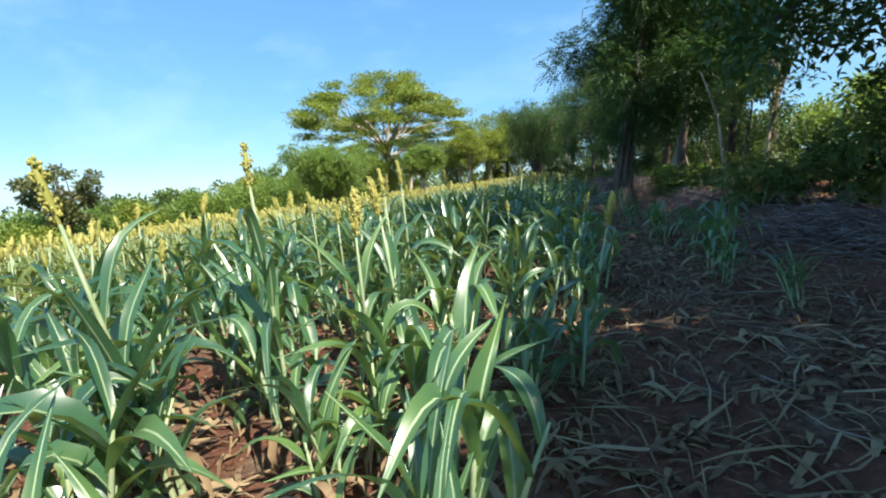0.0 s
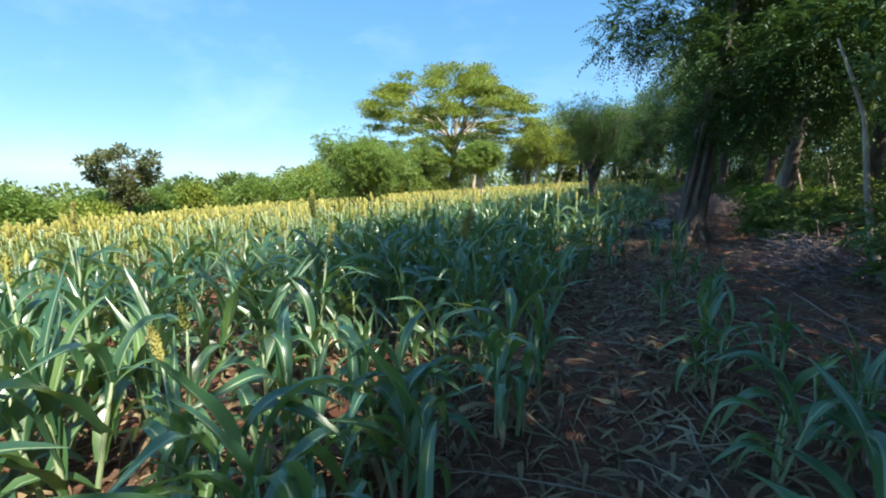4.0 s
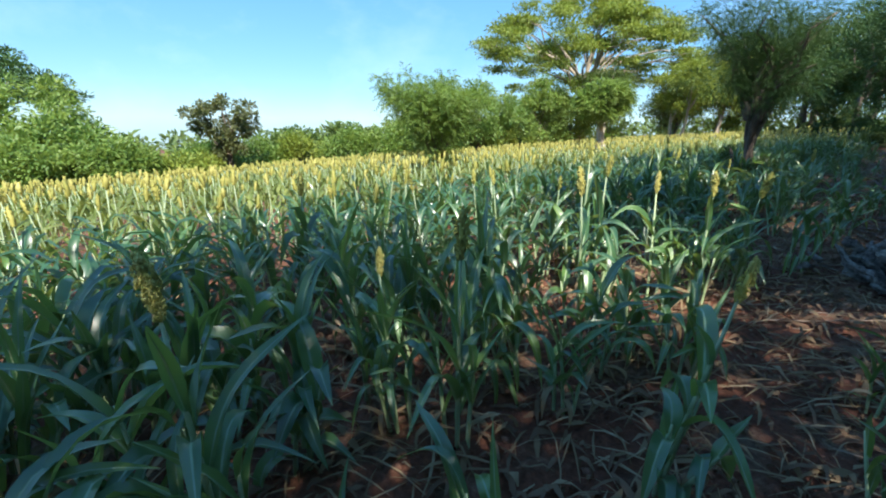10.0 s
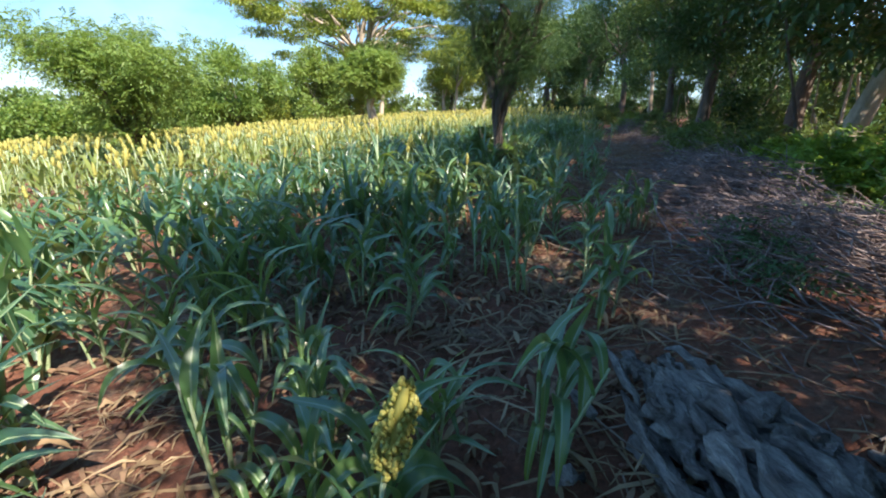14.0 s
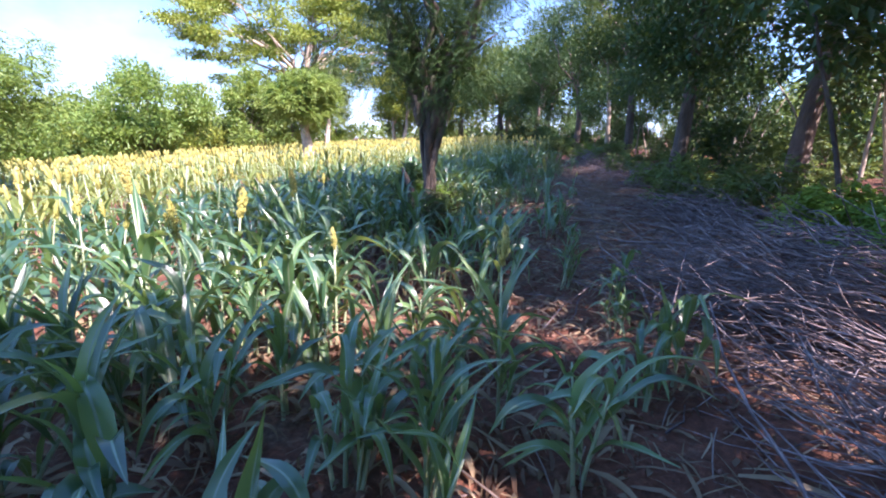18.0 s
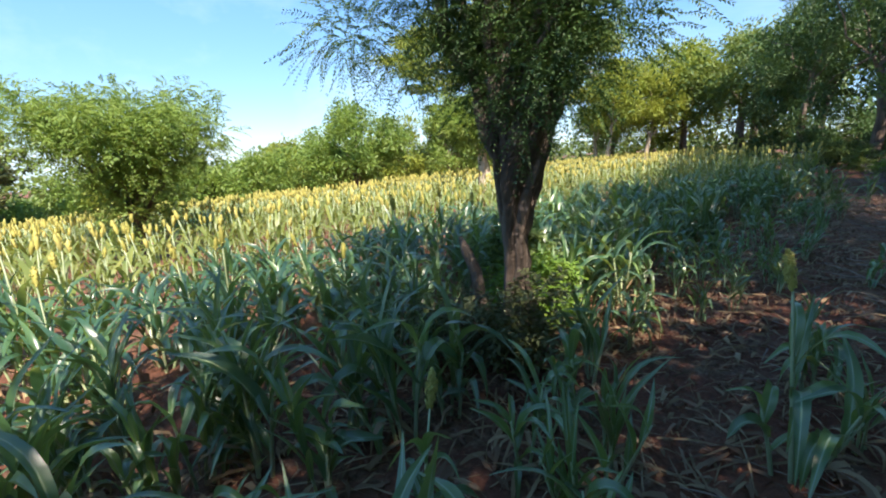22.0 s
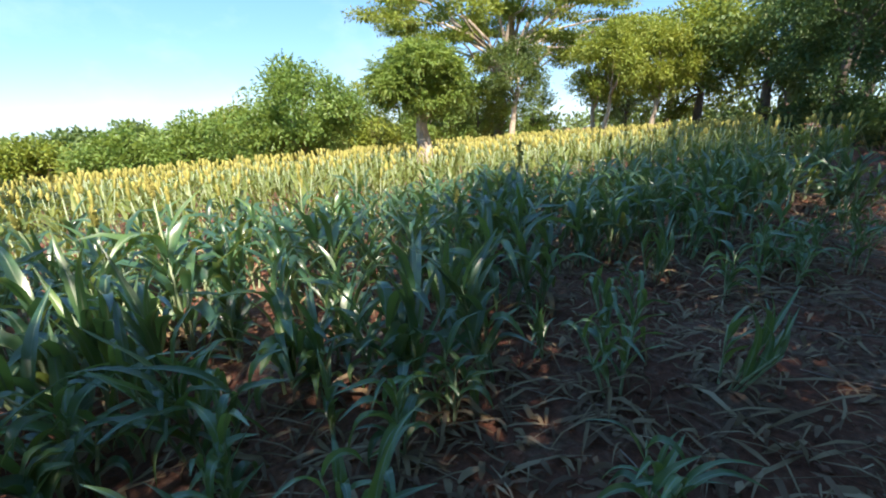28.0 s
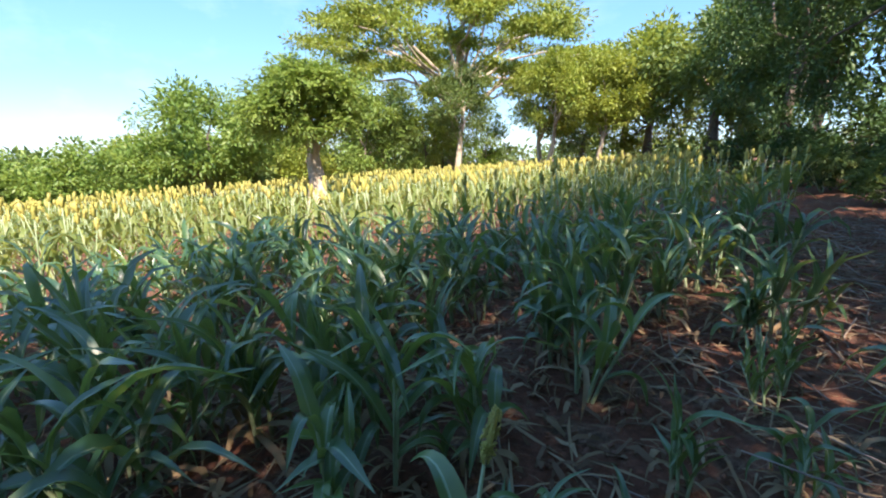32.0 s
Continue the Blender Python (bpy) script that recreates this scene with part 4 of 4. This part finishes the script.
# bushes where the track runs into the trees
for x, y, h in ((-0.8, 45.5, 1.6), (0.9, 46.5, 2.2), (2.6, 45.0, 2.4), (-2.3, 47.5, 1.8), (0.2, 48.5, 2.8), (2.0, 50.0, 3.0), (-1.8, 51.0, 2.6), (-4.2, 51.5, 2.0), (4.2, 48.0, 3.0)):
    tree("thicket_bush", x, y, "shady green bush where the track meets the trees", straight(h * 0.5, 0.05), clumps((0, 0, h * 0.5), (1.2, 1.2, h * 0.5), 14, 0.45), "leaf", 2400, M_TREE_DARK, M_BARK, 0.16, 0.075, limbs=5, category="bush")


# ---- far trees round the field ----
# feathery bush tree by the field
bc = clumps((0, 0, 3.4), (2.1, 2.1, 0.9), 40, 0.55) + clumps((0, 0, 2.1), (1.3, 1.3, 0.9), 18, 0.5)
for k in range(16):
    a = rng.uniform(0, 6.28)
    bc += [((1.3 + 1.0 * t) * math.cos(a), (1.3 + 1.0 * t) * math.sin(a), 3.5 + lift * t, 0.42 - 0.18 * t, 0.42 - 0.18 * t, 0.3 - 0.12 * t) for lift in (rng.uniform(0.2, 1.3),) for t in (0.0, 0.35, 0.7, 1.0)]
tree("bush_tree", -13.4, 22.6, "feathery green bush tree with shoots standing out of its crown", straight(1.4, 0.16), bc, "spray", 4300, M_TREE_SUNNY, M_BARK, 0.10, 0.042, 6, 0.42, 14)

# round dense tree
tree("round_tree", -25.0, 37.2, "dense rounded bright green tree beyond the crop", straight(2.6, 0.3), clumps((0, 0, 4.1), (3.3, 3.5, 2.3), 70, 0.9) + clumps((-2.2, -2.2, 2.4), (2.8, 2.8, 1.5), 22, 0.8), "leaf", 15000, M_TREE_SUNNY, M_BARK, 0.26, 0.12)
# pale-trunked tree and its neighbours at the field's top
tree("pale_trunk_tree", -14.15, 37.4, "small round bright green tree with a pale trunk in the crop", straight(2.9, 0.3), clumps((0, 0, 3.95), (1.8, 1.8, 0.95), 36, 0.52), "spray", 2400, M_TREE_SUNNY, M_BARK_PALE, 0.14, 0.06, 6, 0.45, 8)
for gx, gy, gh in ((-23.8, 54.5, 4.4), (-28.6, 51.0, 3.6)):
    tree("grey_green_tree", gx, gy, "slender grey-green tree with a forked pale trunk", straight(gh, 0.25, (0.05, 0)), clumps((0, 0, gh * 1.45), (2.8, 2.6, gh * 0.55), 34, 0.8), "leaf", 8000, M_TREE_MID, M_BARK_PALE, 0.25, 0.1)
for dx, dy, ln in ((0, 0, 0.06), (-1.6, 1.2, -0.03), (2.2, 2.0, 0.1)):
    tree("forked_tree", -15.6 + dx, 54.2 + dy, "yellow-green tree with slim pale forked trunks", straight(3.6, 0.17, (ln, 0)), clumps((0.3, 0, 5.6), (2.3, 2.0, 2.2), 24, 0.85), "leaf", 7000, M_TREE_YELLOW, M_BARK_PALE, 0.24, 0.1)

# the great umbrella tree
ub = []
for _ in range(78):
    a, r = rng.uniform(0, 6.283), math.sqrt(rng.uniform(0, 1))
    z = 17.4 - 6.0 * r ** 2 + rng.normal(0, 0.7)
    ub.append((13.0 * r * math.cos(a), 13.0 * r * math.sin(a), z, rng.uniform(1.6, 2.9), rng.uniform(1.6, 2.9), rng.uniform(0.35, 0.6)))
for _ in range(44):
    a, r = rng.uniform(0, 6.283), rng.uniform(0.2, 0.9)
    ub.append((12.0 * r * math.cos(a), 12.0 * r * math.sin(a), rng.uniform(8.0, 13.0), rng.uniform(1.3, 2.2), rng.uniform(1.3, 2.2), rng.uniform(0.3, 0.5)))
tree("umbrella_tree", -31.0, 61.0, "great umbrella-crowned tree with layered yellow-green foliage", ([(0, 0, 0), (0.1, 0, 2), (0.2, 0.1, 4), (0.3, 0.1, 6.5), (0.2, 0.2, 8.5)], (0.7, 0.48, 0.4, 0.34, 0.28)), ub, "leaf", 54000, M_TREE_YELLOW, M_BARK_PALE, 0.35, 0.16, limbs=34, shell=0.7)

# tree line right of it, joining the wood
for x, y, h, w, mat in [(-12, 60, 9, 3.6, M_TREE_YELLOW), (-7.5, 57, 8.5, 3.4, M_TREE_MID), (-3, 53.5, 8.5, 3.6, M_TREE_DARK), (-17, 68, 12, 4.4, M_TREE_YELLOW), (-9, 70, 12, 5, M_TREE_MID), (2, 58, 10, 4.5, M_TREE_DARK), (-24, 74, 8, 4.5, M_TREE_MID)]:
    tree("treeline_tree", x, y, "tall leafy tree of the line closing the field", straight(h * 0.5, 0.28), clumps((0, 0, h * 0.7), (w, w, h * 0.3), 40, w * 0.3) + clumps((0, 0, h * 0.3), (w * 0.9, w * 0.9, h * 0.25), 16, w * 0.25), "leaf", 8500, mat, M_BARK, 0.36, 0.16, limbs=8)

# lone dark tree, hedge and big tree on the low side
tree("dark_tree", -31.8, 19.2, "small spreading olive-brown tree above the hedge", straight(2.6, 0.24), clumps((0, 0, 5.0), (2.2, 2.5, 1.2), 30, 0.4) + [(r * math.cos(a), r * math.sin(a), 3.3 + 0.5 * r, 0.45, 0.45, 0.4) for a, r in ((0, 0.6), (1.3, 1.2), (2.6, 0.7), (3.9, 1.3), (5.2, 0.9), (0.7, 1.5), (4.5, 1.6))] + clumps((0, 0, 3.1), (1.2, 1.3, 0.8), 12, 0.5), "leaf", 5200, M_OLIVE, M_BARK, 0.26, 0.13, limbs=16)
for i, y in enumerate(np.arange(-14, 62, 3.3)):
    x = -33.0 - 2.0 * math.sin(0.35 * y) + rng.uniform(-0.8, 0.8) + (0.32 * (y - 40) if y > 40 else 0)
    if abs(y - 19.2) < 2.2:
        x -= 2.5
    h = rng.uniform(0.84, 1.12) * float(np.interp(y, (5, 11, 14, 17, 22, 25, 28, 31, 36, 40, 45), (4.6, 4.2, 3.3, 3.2, 3.7, 4.1, 4.7, 5.1, 6.0, 7.0, 7.8)))
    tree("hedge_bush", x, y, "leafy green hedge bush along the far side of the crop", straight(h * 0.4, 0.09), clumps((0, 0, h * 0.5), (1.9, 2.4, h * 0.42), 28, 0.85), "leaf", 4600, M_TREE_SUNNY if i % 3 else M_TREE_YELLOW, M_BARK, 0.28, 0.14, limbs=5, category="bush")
for i, y in enumerate(np.arange(-16, 70, 3.6)):
    x, h = -38.5 + rng.uniform(-1.0, 1.0), rng.uniform(0.9, 1.05) * float(np.interp(y, (5, 11, 14, 17, 22, 25, 28, 31, 45), (4.2, 3.8, 2.6, 2.5, 3.2, 3.8, 4.4, 4.8, 5.4)))
    tree("hedge_bush", x, y, "leafy green bush in the second row of the far hedge", straight(h * 0.4, 0.09), clumps((0, 0, h * 0.5), (2.3, 2.6, h * 0.45), 26, 0.9), "leaf", 2300, M_TREE_MID, M_BARK, 0.45, 0.22, limbs=3, category="bush")
for x, y, h, w in ((-42.3, 8.8, 9.0, 4.8), (-41, 0.5, 8.6, 4.8), (-38, -6.0, 7.0, 4.0), (-36.5, 10.2, 6.0, 2.6)):
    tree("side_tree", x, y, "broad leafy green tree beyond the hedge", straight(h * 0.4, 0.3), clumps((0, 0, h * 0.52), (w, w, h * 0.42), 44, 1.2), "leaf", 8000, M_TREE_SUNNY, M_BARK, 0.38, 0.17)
lb = []
for _ in range(64):
    a, r = rng.uniform(0, 6.283), math.sqrt(rng.uniform(0, 1))
    lb.append((9.5 * r * math.cos(a), 10.0 * r * math.sin(a), 12.0 - 4.2 * r * r + rng.normal(0, 1.0), rng.uniform(1.3, 2.3), rng.uniform(1.3, 2.3), rng.uniform(0.4, 0.7)))
tree("layered_tree", -56, 2.8, "tall dark tree with flat layered foliage beyond the hedge", straight(6.5, 0.5), lb, "leaf", 17000, M_TREE_DARK, M_BARK, 0.42, 0.19, limbs=16, shell=0.7)
tree("gap_bush", -35.1, 55.5, "small dark round bush in the gap of the tree line", straight(0.8, 0.12), clumps((0, 0, 1.6), (1.3, 1.3, 1.0), 12, 0.6), "leaf", 2500, M_TREE_DARK, M_BARK, 0.22, 0.1, limbs=4, category="bush")


# low scrub on the slope beyond the hedge
sc = []
for _ in range(420):
    x, y = rng.uniform(-85, -40), rng.uniform(-45, 105)
    sc.append((x, y, float(gz(x, y)) + 0.4, 2.4, 2.4, rng.uniform(0.5, 1.1)))
p, w = in_blobs(sc, 26000, 0.6)
v, f = leaves(p, w, rng.uniform(0.5, 1.0, len(p)), 0.45)
tagged(link_mesh("far_scrub", v, f, M_TREE_MID), "low green scrub on the slope beyond the hedge", "scrub", kind="stuff")

# far woods that close the horizon
fw = []
for a in np.arange(0, 6.283, 0.022):
    r = rng.uniform(95, 150)
    fw.append((r * math.cos(a) - 5, r * math.sin(a) + 20, min(-2.2, float(gz(r * math.cos(a) - 5, r * math.sin(a) + 20)) + 1.3) + rng.uniform(0, 1.5), 4.0, 4.0, rng.uniform(3.0, 4.5)))
p, w = in_blobs(fw, 30000, 0.5)
v, f = leaves(p, w, rng.uniform(1.0, 2.0, len(p)), 0.9)
tagged(link_mesh("far_woods", v, f, M_TREE_MID), "distant green woods round the fields", "woods", kind="stuff")


# ---- litter ----
def strips(n, place, length, width, mat, name, label, lift=0.02):
    """Dry strips and curled blades lying on the soil."""
    vs, fs = [], []
    xy = place(n)
    for i in range(n):
        x, y = xy[i]
        a, ln, w = rng.uniform(0, 6.283), length * rng.uniform(0.4, 1.4), width * rng.uniform(0.6, 1.3)
        d, s = np.array((math.cos(a), math.sin(a))), np.array((-math.sin(a), math.cos(a)))
        bow, up = rng.normal(0, 0.045), rng.uniform(0.3, 1.0)
        k = len(vs) * 1
        for j in range(4):
            t = j / 3
            c = np.array((x, y)) + d * ln * (t - 0.5) + s * bow * ln * math.sin(3.14 * t)
            z = float(gz(*c)) + lift + up * lift * 2 * math.sin(3.14 * t * rng.uniform(0.8, 1.6))
            half = s * w * (0.5 if 0 < j < 3 else 0.12)
            vs += [(c[0] - half[0], c[1] - half[1], z), (c[0] + half[0], c[1] + half[1], z + rng.uniform(-0.5, 0.8) * w)]
            if j:
                q = k + 2 * (j - 1)
                fs.append((q, q + 1, q + 3, q + 2))
    ob = link_mesh(name, np.array(vs), np.array(fs), mat)
    return tagged(ob, label, "litter", kind="stuff")


def by_track(lo, hi, y0=0.5, y1=40.0):
    def place(n):
        y = rng.uniform(y0, y1, n)
        return np.stack([edge(y) + rng.uniform(lo, hi, n), y], 1)
    return place


strips(2600, by_track(-3.0, 0.6, 0.5, 15.0), 0.34, 0.010, M_DRYLEAF, "dry_straw", "pale dry straw and sorghum trash strewn between the plants")
strips(2000, by_track(-3.0, 0.9, 15.0, 40.0), 0.36, 0.014, M_DRYLEAF, "dry_straw", "pale dry straw and sorghum trash strewn over the track")
strips(2200, by_track(0.2, 3.2, 15.0, 40.0), 0.3, 0.009, M_LITTER, "dry_straw", "brown dry grass strewn over the track")
strips(19000, by_track(-1.2, 4.5), 0.045, 0.02, M_LITTER, "leaf_litter", "brown fallen leaves on the soil", 0.012)
strips(9000, by_track(-4.0, 0.2), 0.16, 0.02, M_LITTER, "leaf_litter", "dark dead leaf blades lying between the plants", 0.02)
strips(4200, by_track(-3.2, 0.3), 0.14, 0.024, M_DRYLEAF, "dry_leaf_litter", "curled tan dead leaves round the plants", 0.02)


def sticks(n, place, length, radius, lift):
    parts = []
    for x, y in place(n):
        a, ln = rng.uniform(0, 6.283), length * rng.uniform(0.4, 1.5)
        z = float(gz(x, y)) + radius + lift * rng.uniform(0, 1)
        way = np.array((math.cos(a), math.sin(a), rng.normal(0, 0.10)))
        pts = bend((x, y, z), way, ln, 3, 0.0, 0.12)
        pts = [(p[0], p[1], max(p[2], float(gz(p[0], p[1])) + radius)) for p in pts]
        r = radius * rng.uniform(0.5, 1.4)
        parts.append(tube(pts, (r, r * 0.85, r * 0.7, r * 0.4), 4))
    return parts


v, f = join(sticks(750, by_track(-0.6, 3.5), 0.5, 0.006, 0.03) + sticks(900, by_track(0.5, 3.4, 22, 39), 0.8, 0.006, 0.06))
tagged(link_mesh("twig_litter", v, f, M_STICK), "thin dry grey twigs strewn along the track", "litter", kind="stuff")


def brush_pile(x, y, rx, ry, high, count, label, turn=0.0, name="brush_pile", mat=None, thick=1.0):
    mat = mat or M_BRUSH
    ob = empty(name, pose(x, y, float(gz(x, y)) - 0.03))
    def one(n):
        out = []
        for _ in range(n):
            u, w = rng.normal(0, 0.42), rng.normal(0, 0.42)
            lx, ly = u * rx, w * ry
            hh = high * math.exp(-1.2 * (u * u + w * w)) * rng.uniform(0.05, 1.0) + 0.03
            a = turn + rng.normal(0, 0.95)
            ln = rng.uniform(0.35, 1.2)
            base = (lx - math.cos(a) * ln / 2, ly - math.sin(a) * ln / 2, hh + float(gz(x + lx, y + ly) - gz(x, y)))
            r = rng.uniform(0.0025, 0.0065) * (1.6 if rng.uniform() < 0.12 else 1.0) * thick
            out.append(tube(bend(base, (math.cos(a), math.sin(a), rng.normal(0, 0.15)), ln, 4, 0.03, 0.2), (r, r * 0.9, r * 0.75, r * 0.6, r * 0.35), 4))
        return out
    for vv, ff in one(count):
        link_mesh("stick" if mat is M_BRUSH else "straw", vv, ff, mat, None, True, ob)
    vv, ff = join(one(count * (11 if mat is M_BRUSH else 3)))
    heap = link_mesh("brushwood" if mat is M_BRUSH else "loose_straw", vv, ff, mat, None, True, ob)
    tagged(heap, kind="stuff")
    return tagged(ob, label, name.replace("_", " "))


brush_pile(1.75, 20.3, 1.25, 1.6, 0.72, 80, "heap of dry grey cut branches beside the track", 2.3)
brush_pile(2.1, 18.2, 1.15, 1.5, 0.55, 70, "heap of dry grey brushwood beside the track", 2.3)
brush_pile(1.9, 23.9, 0.9, 1.6, 0.4, 40, "loose heap of dry grey brushwood at the wood's edge", 1.9)
brush_pile(1.3, 32.0, 0.8, 2.2, 0.22, 40, "scattered dry brushwood along the track", 1.7)
brush_pile(3.7, 7.5, 1.0, 1.8, 0.3, 40, "scattered dry brushwood under the trees", 2.0)

for bx, by, ba, bb, bh in ((0.9, 34.5, 0.7, 1.4, 0.5), (0.5, 38.0, 0.8, 1.5, 0.6), (1.9, 29.0, 0.7, 1.5, 0.45), (0.4, 41.5, 0.9, 1.3, 0.7), (3.2, 12.0, 0.7, 1.4, 0.4)):
    brush_pile(bx, by, ba, bb, bh, 30, "tangled brown dry brushwood at the wood's edge", 1.8)
for hx, hy, ha, hb, way in ((0.5, 26.8, 0.7, 0.8, 1.9), (0.45, 28.2, 0.6, 0.9, 2.2), (0.75, 19.9, 0.4, 0.5, 2.3)):
    brush_pile(hx, hy, ha, hb, 0.07, 26, "low heap of dry tan straw and trash on the soil", way, "straw_heap", M_LITTER, 0.6)

# clods and stones
cl = []
octa = np.array(((1, 0, 0), (-1, 0, 0), (0, 1, 0), (0, -1, 0), (0, 0, 1), (0, 0, -1)), float)
tri8 = np.array(((0, 2, 4), (2, 1, 4), (1, 3, 4), (3, 0, 4), (2, 0, 5), (1, 2, 5), (3, 1, 5), (0, 3, 5)))
for x, y in np.concatenate([by_track(-1.6, 2.4)(1600), by_track(-2.6, 2.6)(7000)]):
    s = rng.uniform(0.006, 0.03)
    cl.append((octa * s * rng.uniform(0.6, 1.3, (6, 1)) * (1, 1, 0.7) + (x, y, float(gz(x, y)) + s * 0.3), [tri8]))
v, f = join(cl)
tagged(link_mesh("soil_clods", v, f, M_STONE), "small red-brown soil clods on the track", "soil", kind="stuff")

strips(5200, by_track(-3.0, 1.4, 14.0, 38.0), 0.2, 0.007, M_DRYLEAF, "dry_straw", "fine pale broken straw strewn over the soil", 0.015)
strips(2600, by_track(-2.2, 2.2, 1.0, 14.0), 0.2, 0.007, M_DRYLEAF, "dry_straw", "fine pale broken straw strewn between the plants", 0.015)
